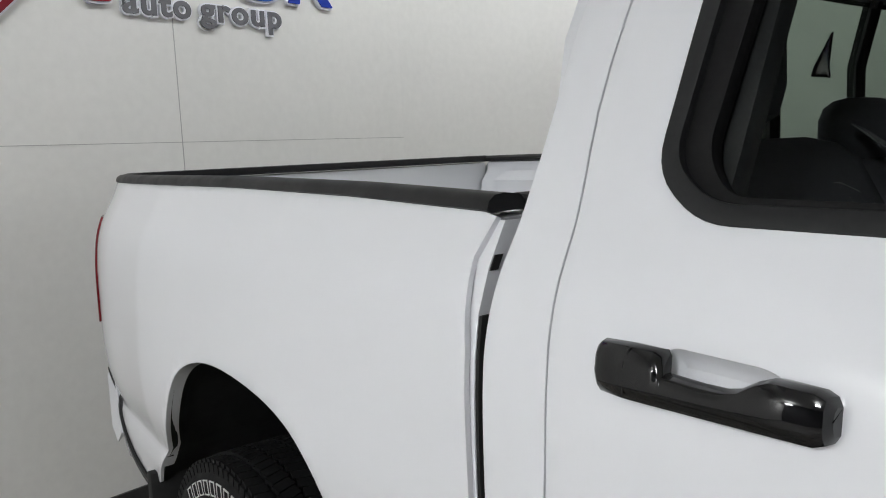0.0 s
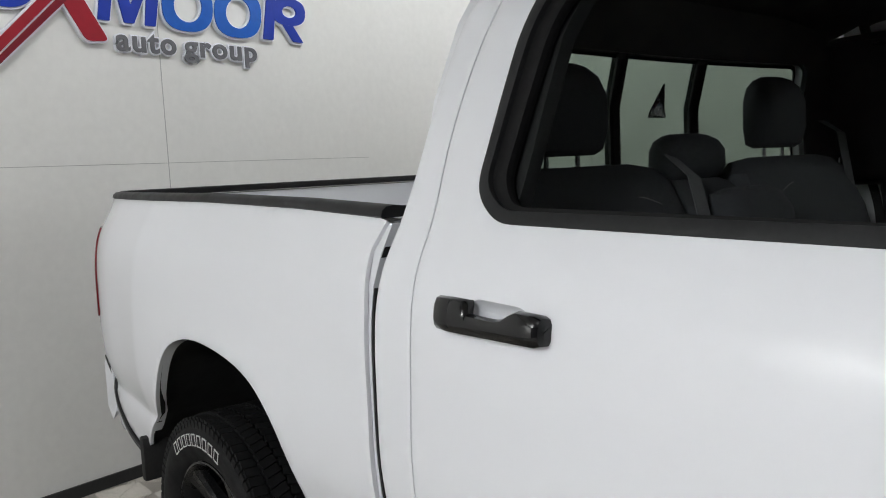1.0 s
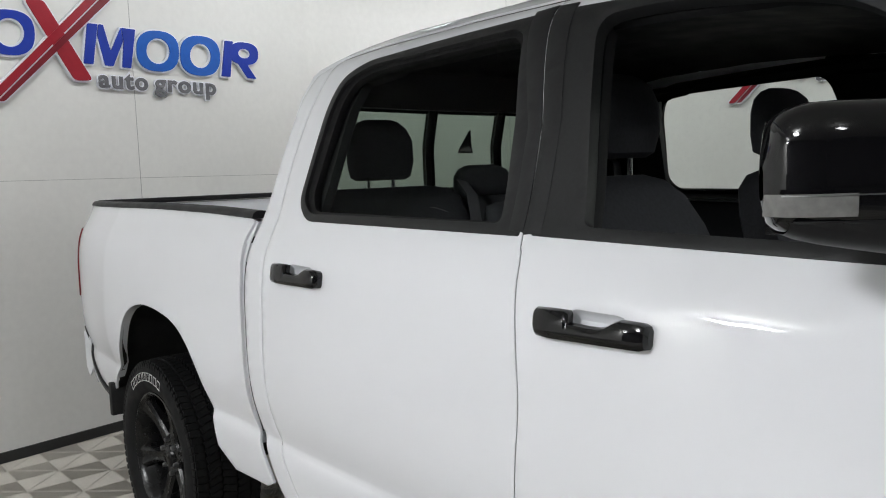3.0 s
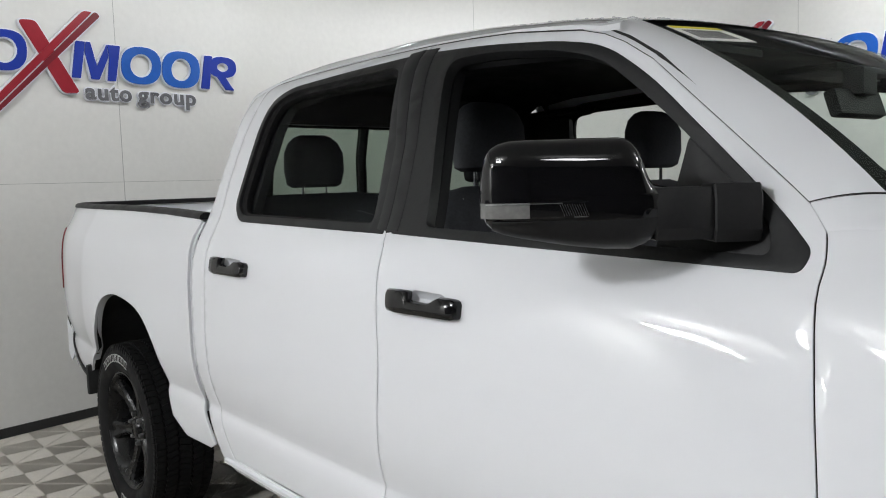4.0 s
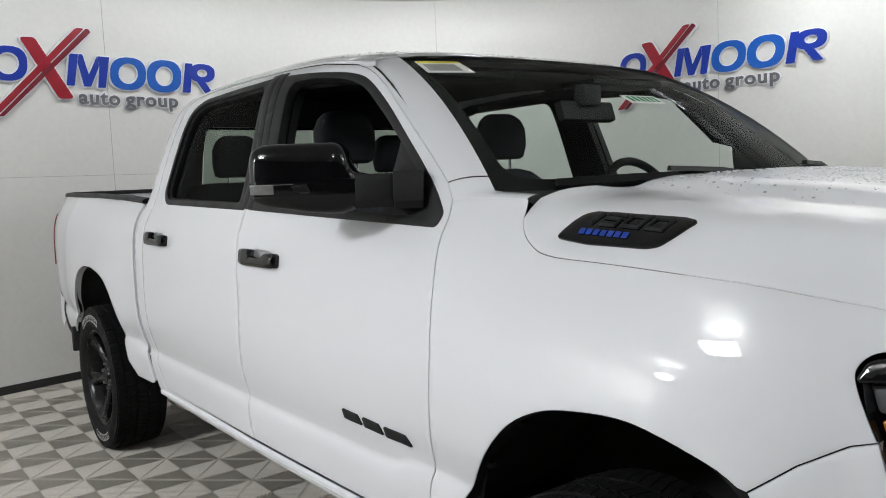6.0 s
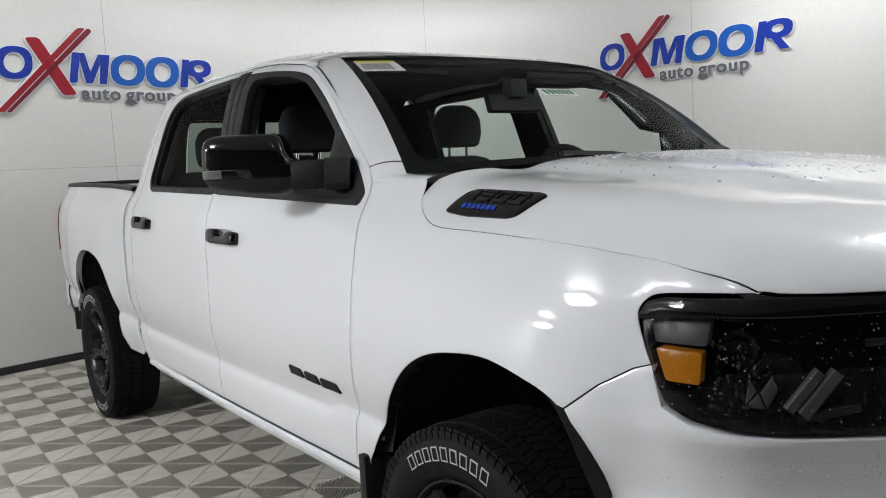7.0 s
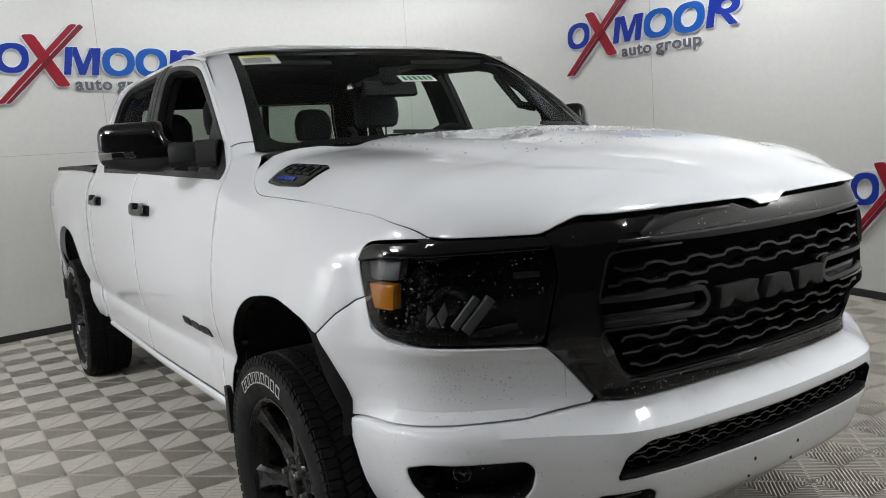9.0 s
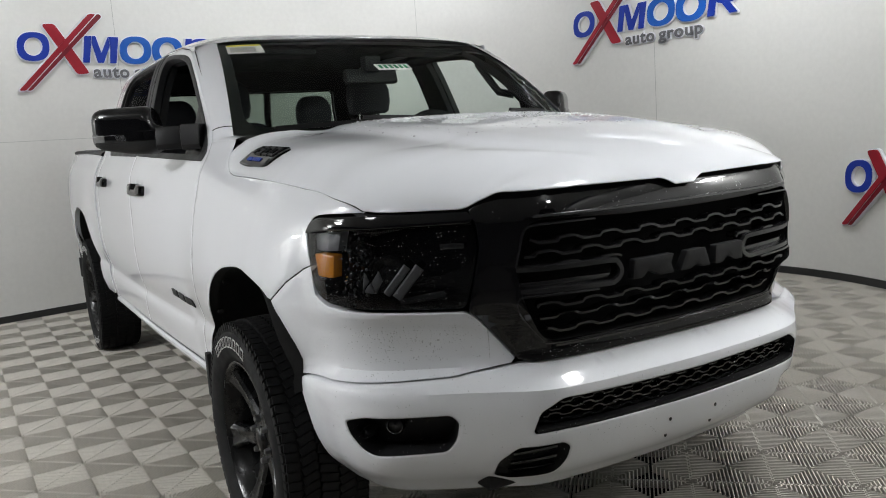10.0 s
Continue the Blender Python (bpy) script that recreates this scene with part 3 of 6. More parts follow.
roof_mid_z = spline([(-2.80, 1.865), (-2.72, 1.908), (-2.60, 1.944), (-2.40, 1.962), (-2.0, 1.960), (-1.7, 1.939), (-1.4, 1.900), (-1.2, 1.865), (-1.075, 1.832)])


def roof_at(x, v):
    """The roof: v runs from -1 to 1 across it."""
    x2 = x + .075 * (1 - v * v) * max(0, min(1, (x + 1.5) / .4))
    x2 -= .070 * (1 - v * v) * max(0, min(1, (-2.4 - x) / .33))
    ze = roof_edge_z(x)
    w = half_width(x, ze)
    return (x2, v * w, ze + (roof_mid_z(x) - ze) * (1 - abs(v) ** 5))


def screen_at(u, k):
    """The windscreen: u from -1 to 1 across, k from its foot to its top."""
    u2 = min(1.15, abs(u)) ** 2
    foot = Vector((-.235 - .235 * u2, .785 * u, 1.395 + .012 * u2))
    top = Vector((-1.00 - .080 * u2, .641 * u, 1.830 - .006 * u2))
    p = foot.lerp(top, k)
    bow = .13 * k * (1 - k)
    return (p.x + bow * .55, p.y, p.z + bow)


flank = body
hood = lifted(hood_at)
roof = lifted(roof_at)
screen = lifted(screen_at)

# ---- the truck ----
truck = empty("pickup_truck", (0, 0, 0), "white four-door pickup truck with black trim on ribbed tiles", "pickup truck")


def both(name, mat, make, parent=None, label=""):
    """A part of the right side and its mirror on the left side."""
    obs = []
    for s in (1, -1):
        bm = bmesh.new()
        make(bm)
        if s < 0:
            for v in bm.verts:
                v.co.y = -v.co.y
        obs.append(part(name, bm, mat, (parent[0] if s > 0 else parent[1]) if parent else truck, label))
    return obs


def smooth(pts, n=4):
    """A rounder line through the same points."""
    out = []
    for i in range(len(pts) - 1):
        p0, p1, p2, p3 = pts[max(0, i - 1)], pts[i], pts[i + 1], pts[min(len(pts) - 1, i + 2)]
        for k in range(n):
            t = k / n
            out.append(tuple(.5 * (2 * b + (c - a) * t + (2 * a - 5 * b + 4 * c - d) * t * t + (3 * b - a - 3 * c + d) * t ** 3) for a, b, c, d in zip(p0, p1, p2, p3)))
    return out + [pts[-1]]


ARCH_R = smooth([(-4.20, .595), (-4.15, .655), (-4.005, .805), (-3.89, .95), (-3.785, 1.012), (-3.64, 1.036), (-3.46, 1.022), (-3.33, .988), (-3.245, .93), (-3.185, .85), (-3.155, .77), (-3.138, .69), (-3.125, .585)])
ARCH_F = smooth([(-.495, .585), (-.435, .66), (-.365, .755), (-.248, .893), (-.145, .957), (-.03, .982), (.10, .988), (.23, .960), (.302, .926), (.347, .865), (.377, .79), (.392, .71), (.398, .66)])
GAP = .0014
CUT_F = smooth([(-.562, 1.385), (-.552, 1.335), (-.552, 1.275), (-.530, 1.12), (-.512, .97), (-.517, .85), (-.535, .76), (-.563, .66), (-.585, .535)], 3)      # door front edge, downwards
CUT_TOP = [(-.595, 1.428), (-.755, 1.562), (-.93, 1.708), (-1.012, 1.757), (-1.072, 1.783), (-1.14, 1.802), (-1.378, 1.837), (-1.55, 1.851), (-1.724, 1.861)]
CUT_B = smooth([(-1.724, 1.861), (-1.66, 1.58), (-1.648, 1.36), (-1.630, 1.30), (-1.614, 1.10), (-1.614, 1.0), (-1.630, .88), (-1.648, .75), (-1.652, .66), (-1.645, .535)], 3)
CUT_R = smooth([(-2.585, .535), (-2.625, .60), (-2.665, .68), (-2.685, .80), (-2.688, .95), (-2.680, 1.10), (-2.680, 1.25), (-2.685, 1.36), (-2.690, 1.50), (-2.665, 1.66), (-2.630, 1.78), (-2.625, 1.838), (-2.59, 1.853)], 3)
TRIM_FO = rounded([(-.585, 1.318, .03), (-1.625, 1.357, .004), (-1.650, 1.58, .004), (-1.712, 1.836, .006), (-1.45, 1.818, .1), (-1.20, 1.788, .1), (-1.06, 1.758, .12), (-.93, 1.675, .1), (-.635, 1.412, .05), (-.575, 1.352, .03)], .02)
TRIM_FI = rounded([(-.640, 1.343, .02), (-1.50, 1.376, .02), (-1.575, 1.795, .05), (-1.42, 1.795, .1), (-1.19, 1.765, .12), (-1.06, 1.728, .12), (-.90, 1.612, .1), (-.655, 1.395, .03)], .02)
TRIM_RO = rounded([(-1.658, 1.355, .004), (-2.522, 1.373, .05), (-2.590, 1.427, .05), (-2.558, 1.70, .05), (-2.525, 1.787, .06), (-2.43, 1.824, .1), (-2.05, 1.836, .1), (-1.737, 1.838, .006), (-1.672, 1.58, .004)], .02)
TRIM_RI = rounded([(-1.722, 1.380, .02), (-2.51, 1.394, .04), (-2.568, 1.438, .04), (-2.532, 1.70, .05), (-2.500, 1.772, .06), (-2.40, 1.806, .08), (-1.79, 1.812, .05), (-1.745, 1.60, .02)], .02)
SEAL_R = rounded([(-1.735, 1.386, .02), (-2.50, 1.404, .04), (-2.535, 1.45, .04), (-2.497, 1.70, .05), (-2.465, 1.766, .06), (-2.37, 1.793, .08), (-1.80, 1.800, .05), (-1.755, 1.60, .02)], .02)
front_door_line = CUT_F + [CUT_B[-1]] + CUT_B[-2::-1] + CUT_TOP[-2::-1]
rear_door_line = CUT_B + CUT_R + [(-2.43, 1.867), (-2.05, 1.872)]


CREASE = [(-4.8 + i * .016, .691 + crease_rise(-4.8 + i * .016) + d) for i in range(306) for d in (-.012, 0.0, .012)]


def on_flank(bm, outline, holes=(), step=.026, lip=.0028, out=0.0):
    return sheet(bm, inset(list(outline), GAP) if lip else list(outline), flank, holes, step, lip, out, 1, .0011, CREASE)


HANDLES = ((-1.556, 1.204), (-2.592, 1.229))      # the handles' rear end and height


def cup_line(x, z):
    return rounded([(x + .076, z + .026), (x + .185, z + .022), (x + .232, z - .002), (x + .220, z - .022), (x + .06, z - .018)], .014)


front_doors = both("front_door", PAINT, lambda bm: on_flank(bm, front_door_line, [TRIM_FO, cup_line(*HANDLES[0])]))
rear_doors = both("rear_door", PAINT, lambda bm: on_flank(bm, rear_door_line, [TRIM_RO, cup_line(*HANDLES[1])]))
both("window_trim", TRIM_BLACK, lambda bm: sheet(bm, TRIM_FO, flank, [TRIM_FI], .03, .03, .001), front_doors, "satin black window surround")
both("window_trim", TRIM_BLACK, lambda bm: sheet(bm, TRIM_RO, flank, [TRIM_RI], .03, .03, .001), rear_doors, "satin black window surround")
both("window_seal", RUBBER, lambda bm: sheet(bm, inset(TRIM_RI, -.004), flank, [SEAL_R], .03, .02, -.010), rear_doors, "black rubber window seal")
panes = both("window_glass", SIDE_GLASS, lambda bm: sheet(bm, inset(TRIM_RI, -.01), flank, (), .05, 0, -.022), rear_doors, "clear window glass")
for o in panes:
    o.visible_shadow = False

fender_line = CUT_F + [(-.545, .50), (-.52, .50)] + ARCH_F[:33] + [(.318, .922), (.392, .978), (.464, 1.018), (.503, 1.030)] + smooth([(.501, 1.032), (.488, 1.06), (.472, 1.10), (.468, 1.128), (.486, 1.152), (.52, 1.161), (.60, 1.166), (.706, 1.168)], 4) + FENDER_TOP + [(-.300, 1.365), (-.305, 1.386), (-.37, 1.389), (-.45, 1.389), (-.52, 1.389)]
both("fender", PAINT, lambda bm: on_flank(bm, fender_line))
bed_line = ([(-2.826, 1.372), (-2.842, 1.32), (-2.826, 1.20), (-2.822, 1.0), (-2.826, .86), (-2.822, .75), (-2.795, .65), (-2.74, .55), (-2.79, .525), (-3.02, .52)] + ARCH_R[::-1]
            + [(-4.27, .572), (-4.37, .568), (-4.47, .590), (-4.57, .637), (-4.66, .700), (-4.712, .760), (-4.735, .806), (-4.80, .815), (-4.83, .90), (-4.842, 1.15), (-4.838, 1.38), (-4.80, 1.420), (-4.5, 1.418), (-3.7, 1.408), (-3.22, 1.395), (-2.86, 1.380)])
both("bed_side", PAINT, lambda bm: on_flank(bm, bed_line, lip=.009))
cab_corner = CUT_R[:-1] + [(-2.635, 1.850), (-2.69, 1.825), (-2.728, 1.74), (-2.755, 1.60), (-2.780, 1.40), (-2.792, 1.20), (-2.792, .90), (-2.780, .72), (-2.735, .60), (-2.68, .50), (-2.60, .48), (-.56, .47), (-.575, .525), (-1.645, .525)]
both("cab_side", PAINT, lambda bm: on_flank(bm, cab_corner, lip=.004))
# roof and pillars
bm = bmesh.new()
loft(bm, [[roof_at(x, math.sin(v / 20 * math.pi / 2)) for v in range(-20, 21)] for x in [-1.075 - .0552 * i for i in range(31)]])
part("roof", bm, PAINT, truck)


PILLAR_BOW = Vector((.009, -.016, .010))


def a_pillar(bm):
    rows = []
    line = CUT_TOP[:6]
    for i in range(25):
        t = i / 24
        q = t * (len(line) - 1)
        j = min(int(q), len(line) - 2)
        x = line[j][0] + (line[j + 1][0] - line[j][0]) * (q - j)
        z = line[j][1] + (line[j + 1][1] - line[j][1]) * (q - j)
        b = Vector(flank(x, z, 0))
        k = max(.02, min(1.0, (z - 1.405) / (1.80 - 1.405) * .985 + .0))
        a = Vector(screen(-1.0, k, .004))
        mid = (a + b) / 2 + PILLAR_BOW
        rows.append([b * (1 - k / 8) ** 2 + mid * (2 * k / 8 * (1 - k / 8)) + a * (k / 8) ** 2 for k in range(9)])
    loft(bm, rows)


both("pillar", PAINT, a_pillar)


def roof_rail(bm):
    """Closes the strip between the doors' upper edge and the roof."""
    rows = []
    for i in range(34):
        x = -1.035 - i * .0506
        zc = np.interp(-x, [-p[0] for p in CUT_TOP[4:]] + [2.05, 2.43, 2.59, 2.65, 2.7], [p[1] for p in CUT_TOP[4:]] + [1.872, 1.867, 1.853, 1.83, 1.80])
        b = Vector(flank(x, float(zc) + .002, 0))
        r = Vector(roof_at(x, -1.0))
        rows.append([b, b.lerp(r, .5) + Vector((0, -.004, .003)), r])
    loft(bm, rows)


both("roof_rail", PAINT, roof_rail)
bm = bmesh.new()
sheet(bm, rounded([(-1.0, -.01, .06), (1.0, -.01, .06), (1.0, 1.0), (-1.0, 1.0)], .015), screen, (), .06, 0)
windscreen = part("windscreen", bm, WINDSCREEN, truck, "clear windscreen with a dark shade band")
windscreen.visible_shadow = False

def fender_top(bm):
    a = [flank(*q, -.0005) for q in ((-.595, 1.428), (-.565, 1.398), (-.53, 1.3895), (-.45, 1.3895), (-.37, 1.3895), (-.308, 1.387))]
    b = [Vector(screen(-1.0, .055, .003)), Vector(screen(-1.0, .02, .003)), Vector(screen(-1.0, -.008, .003)), Vector((-.43, -.785, 1.402)), Vector((-.37, -.783, 1.399)), Vector((-.316, -.778, 1.395))]
    rows = [[flank(q[0], q[1] - .014, -.004) for q in ((-.595, 1.428), (-.565, 1.398), (-.53, 1.3895), (-.45, 1.3895), (-.37, 1.3895), (-.308, 1.387))]]
    for k in range(9):
        t = k / 8
        rows.append([Vector(p) * (1 - t) + q * t + PILLAR_BOW * (2 * t * (1 - t) * (1.0 if i == 0 else min(1.0, (Vector(p) - q).length / .09))) for i, (p, q) in enumerate(zip(a, b))])
    loft(bm, rows)


both("fender_top", PAINT, fender_top)


def pillar_seam(bm):
    b, a = Vector(flank(-.597, 1.4295, .0005)), Vector(screen(-1.0, .0575, .0045))
    mid = (a + b) / 2 + PILLAR_BOW * 1.02
    sweep(bm, [b * (1 - k / 12) ** 2 + mid * (2 * k / 12 * (1 - k / 12)) + a * (k / 12) ** 2 for k in range(13)], circle(.0012, 6))


both("pillar_seam", LINER, pillar_seam)
COVER_F = [(-1.6470, 1.358), (-1.6588, 1.58), (-1.7215, 1.846), (-1.66, 1.842), (-1.61, 1.58), (-1.60, 1.362)]
COVER_R = [(-1.6488, 1.362), (-1.6615, 1.58), (-1.7250, 1.848), (-1.79, 1.845), (-1.70, 1.58), (-1.69, 1.366)]
both("pillar_cover", TRIM_BLACK, lambda bm: sheet(bm, COVER_F, flank, (), .04, .03, .0026, 1, .001), front_doors, "satin black pillar cover")
both("pillar_cover", TRIM_BLACK, lambda bm: sheet(bm, COVER_R, flank, (), .04, .03, .0026, 1, .001), rear_doors, "satin black pillar cover")


# black strip set behind the door gaps to put shade into them
def seal(bm, line, depth=.0052, wide=.030):
    pts = line
    rows = []
    n = len(pts)
    for i, (u, v) in enumerate(pts):
        a, b = Vector(pts[max(0, i - 1)]), Vector(pts[min(n - 1, i + 1)])
        t = (b - a).normalized()
        rows.append([flank(u - t.y * wide * k, v + t.x * wide * k, -depth) for k in (-.5, 0, .5)])
    loft(bm, rows)


for line in (CUT_F, CUT_TOP, CUT_B, CUT_R + [(-2.43, 1.867), (-2.05, 1.872), (-1.73, 1.861)], [(.318, .922), (.392, .978), (.464, 1.018), (.503, 1.030)]):
    both("gap_backing", LINER, lambda bm: seal(bm, line))

# black strip under the bonnet's edge that darkens the shut line like shade
def bonnet_backing(bm):
    rows = []
    for i in range(49):
        x = -.306 + i * .0210
        y, z = hood_edge_y(x), hood_edge_z(x)
        rows.append([(x, -(y + .0015), z - .020), (x, -(y + .0008), z - .0042), (x, -(y - .0022), z - .0036), (x, -(y - .022), z - .012)])
    loft(bm, rows)


both("bonnet_backing", LINER, bonnet_backing)
# bonnet
hood_line = [(x, hood_edge_y(x)) for x in (-.311, -.305, *[p[0] for p in shut_line], *[.684 + i * .006 for i in range(46)], .958, .962)]
hood_line += [(.967, .085), (.980, .035), (.980, -.035), (.967, -.085)] + [(x, -y) for x, y in hood_line[::-1]] + [(-.302, -.6), (-.235, -.363), (-.19, -.15), (-.185, 0), (-.19, .15), (-.235, .363), (-.302, .6)]
bm = bmesh.new()
hood_rows = [(x, sgn * (hood_edge_y(x) - d)) for sgn in (1, -1) for d in (.006, .013, .021, .030, .041) for x in [-.29 + i * .012 for i in range(82)]]
sheet(bm, inset(hood_line, .0010), hood, (), .018, .003, 0, 1, .0008, hood_rows)
part("bonnet", bm, PAINT, truck, "white bonnet with a raised middle and water drops")


# nose, as one sheet that runs across its middle
def nose(s, z, out=0.0):
    if s <= S_MID:
        return body(s, z, out)
    x, y, z = body(2 * S_MID - s, z, out)
    return (x, -y, z)


def across(half):
    """Completes half an outline, given from the middle's top round to the middle's foot, by its mirror."""
    return list(half) + [(2 * S_MID - s, z) for s, z in half[::-1] if abs(s - S_MID) > 1e-6]


HEADLAMP = rounded([(.475, 1.118), (.485, 1.140), (.512, 1.152), (.712, 1.160), (.80, 1.160), (.904, 1.156), (.968, 1.155), (.985, 1.12), (.990, 1.068), (.972, .985), (.952, .915), (.856, .917), (.656, .926), (.580, .938), (.532, .962), (.506, 1.016), (.483, 1.074)], .02)
VALANCE = [(.3185, .9205), (.3925, .9770), (.4645, 1.0170), (.5030, 1.0292), (.526, .955), (.576, .930), (.656, .917), (.856, .909), (.945, .906), (.964, .898), (1.066, .770), (1.054, .756), (.904, .734), (.68, .727), (.44, .716), (.392, .712), (.386, .74), (.367, .83)]
both("headlamp_valance", PAINT, lambda bm: sheet(bm, inset(VALANCE, .0005), flank, (), .024, .03, 0, 1, .004))
FOG = rounded([(.610, .622), (.672, .640), (.896, .645), (.916, .624), (.906, .576), (.88, .543), (.688, .531), (.655, .546), (.622, .582)], .015)
TOW = rounded([(.990, .452), (1.010, .504), (1.064, .546), (1.178, .553), (1.196, .540), (1.190, .500), (1.160, .450), (1.034, .430)], .015)
LOWGR = across([(S_MID, .672), (1.176, .676), (1.122, .645), (1.102, .586), (1.176, .592), (S_MID, .590)])
bumper_line = across([(S_MID, .758), (1.12, .758), (1.06, .752), (1.02, .745), (.904, .7305), (.68, .7235), (.44, .7125), (.403, .708), (.402, .66), (.420, .55), (.445, .45), (.475, .385), (.9, .372), (1.2, .385), (S_MID, .385)])
mirrored = lambda l: [(2 * S_MID - s, z) for s, z in l]
bm = bmesh.new()
sheet(bm, bumper_line, nose, [FOG, TOW, mirrored(FOG), mirrored(TOW), rounded(LOWGR, .012)], .024, .03, 0, 1, .007)
bumper = part("front_bumper", bm, PAINT, truck, "white front bumper with black openings")
SURROUND = across([(S_MID, 1.180), (1.585, 1.182), (1.55, 1.200), (1.056, 1.200), (1.0, 1.182), (.972, 1.160), (.990, 1.12), (.995, 1.068), (.976, .985), (.958, .905), (.972, .895), (1.072, .769), (1.12, .760), (S_MID, .762)])
MESH = across([(S_MID, 1.116), (1.392, 1.118), (1.15, 1.128), (1.115, 1.118), (1.080, 1.02), (1.096, .918), (1.144, .826), (1.184, .806), (S_MID, .804)])
bm = bmesh.new()
sheet(bm, SURROUND, nose, [rounded(MESH, .02)], .03, .04, .006)
grille = part("grille_surround", bm, GLOSS_BLACK, truck, "gloss black grille surround")


# ---- wheels ----
def wheel(x, y, side):
    """A black six-spoke alloy wheel with an all-terrain tyre; side is -1 on the right."""
    w = empty("wheel", (x, y, .405))
    w.parent = truck
    w["label"] = "black six-spoke alloy wheel with white outlined tyre marks"
    o = side                                      # outwards
    R, half = .402, .138
    bm = bmesh.new()
    prof = [(.262, .098), (.270, .116), (.283, .124), (.300, .131), (.325, .137), (.350, .136), (.372, .128), (.388, .114), (.396, .100)]
    ring_ = prof + [(R - .012, .06), (R - .011, .0), (R - .012, -.06)] + [(r, -a) for r, a in prof[::-1]]
    lathe(bm, [(r, a * o) for r, a in ring_], 72)
    tyre = part("tyre", bm, RUBBER, w, "black all-terrain tyre")
    # tread blocks
    bm = bmesh.new()
    n = 88
    for i in range(n):
        t = 2 * math.pi * i / n
        rot = Matrix.Rotation(t, 4, "Y")
        for k, (a0, a1, sh) in enumerate(((-.124, -.086, .5), (-.080, -.032, 0), (-.027, .027, .5), (.032, .080, 0), (.086, .124, .5))):
            tilt = Matrix.Rotation((.30 if k % 2 else -.25) * (1 if 0 < k < 4 else .4), 4, "Z")
            m = rot @ Matrix.Rotation(2 * math.pi / n * sh, 4, "Y") @ Matrix.Translation((0, (a0 + a1) / 2, 0))
            top = R if 0 < k < 4 else R - .004
            h = (a1 - a0) / 2
            low = R - .02 if 0 < k < 4 else R - .030
            box(bm, -.0122, -h, low, .0122, h, top, 0, m @ tilt)
        for sgn in (-1, 1):
            m = rot @ Matrix.Rotation(2 * math.pi / n * .5, 4, "Y")
            box(bm, -.0105, sgn * .118 - .012, R - .036, .0105, sgn * .118 + .012, R - .012, 0, m)
    part("tread", bm, RUBBER, tyre, flat=True)
    # raised white bars of the maker's marks on the side wall
    for t0, num in ((-.62, 9), (math.pi - .5, 7)):
        for i in range(num):
            bm = bmesh.new()
            m = Matrix.Rotation(t0 + i * .115, 4, "Y") @ Matrix.Translation((0, .1345 * o, .335))
            outer, inner = [(-.0135, -.0175), (.0135, -.0175), (.0135, .0175), (-.0135, .0175)], [(-.0105, -.0145), (.0105, -.0145), (.0105, .0145), (-.0105, .0145)]
            rings = [[bm.verts.new(m @ Vector((x, y, z))) for x, z in l] for l, y in ((outer, -.003), (outer, .003), (inner, .003), (inner, -.003))]
            for a, b in zip(rings, rings[1:] + rings[:1]):
                for q in range(4):
                    bm.faces.new((a[q], a[(q + 1) % 4], b[(q + 1) % 4], b[q]))
            part("tyre_mark", bm, TYRE_WHITE, tyre, "white outlined bar", flat=True)
    # rim
    bm = bmesh.new()
    lathe(bm, [(r, a * o) for r, a in [(.262, .098), (.270, .112), (.268, .118), (.262, .119), (.256, .112), (.246, .095), (.236, .02), (.228, -.06), (.236, -.11), (.262, -.115)]], 64)
    rim = part("rim", bm, RIM, w, "satin black alloy rim")
    for i in range(6):
        bm = bmesh.new()
        t = i * math.pi / 3 + .30
        rows = []
        for r, wd, dp, th in ((.050, .040, .066, .05), (.085, .036, .070, .045), (.13, .028, .074, .04), (.18, .029, .084, .035), (.225, .040, .098, .03), (.252, .052, .108, .03)):
            rows.append([(-wd, dp - th, r), (-wd * .95, dp - .010, r), (-wd * .62, dp, r), (-wd * .18, dp - .004, r), (wd * .18, dp - .004, r), (wd * .62, dp, r), (wd * .95, dp - .010, r), (wd, dp - th, r)])
        m = Matrix.Rotation(t, 4, "Y")
        loft(bm, [[m @ Vector((a, b * o, c)) for a, b, c in row] for row in rows])
        part("spoke", bm, RIM, rim)
    bm = bmesh.new()
    lathe(bm, [(.088, .02 * o), (.088, .060 * o), (.080, .068 * o), (.045, .070 * o), (.040, .082 * o), (.034, .086 * o), (.0005, .087 * o)], 32)
    part("hub", bm, RIM, rim)
    for i in range(6):
        bm = bmesh.new()
        t = i * math.pi / 3 + .30 + math.pi / 6
        lathe(bm, [(.0115, .05 * o), (.0115, .076 * o), (.009, .086 * o), (.0005, .088 * o)], 6, (.068 * math.sin(t), 0, .068 * math.cos(t)))
        part("wheel_nut", bm, STEEL, rim, "steel wheel nut")
    bm = bmesh.new()
    lathe(bm, [(.02, -.02 * o), (.19, -.02 * o), (.19, -.045 * o), (.02, -.045 * o)], 40)
    part("brake_disc", bm, STEEL, w, "dull steel brake disc")
    return w


for x in (0, -3.672):
    for s in (-1, 1):
        wheel(x, s * .862, s)


# wheel housings, underbody and the dark inside of the body
def liner(bm, arch, x0):
    rows = []
    for dy in (0, .05, .18, .34, .42):
        rows.append([(x0 + (s - x0) * (1.0 if dy == 0 else 1.03), -(half_width(min(s, .15), z) - .012 - dy), (z + (.0 if dy == 0 else .012))) for s, z in arch])
    loft(bm, rows)
    inner = rows[-1]
    mid = bm.verts.new((x0, inner[0][1], .5))
    vs = [bm.verts.new(p) for p in inner]
    for a, b in zip(vs, vs[1:]):
        bm.faces.new((a, b, mid))


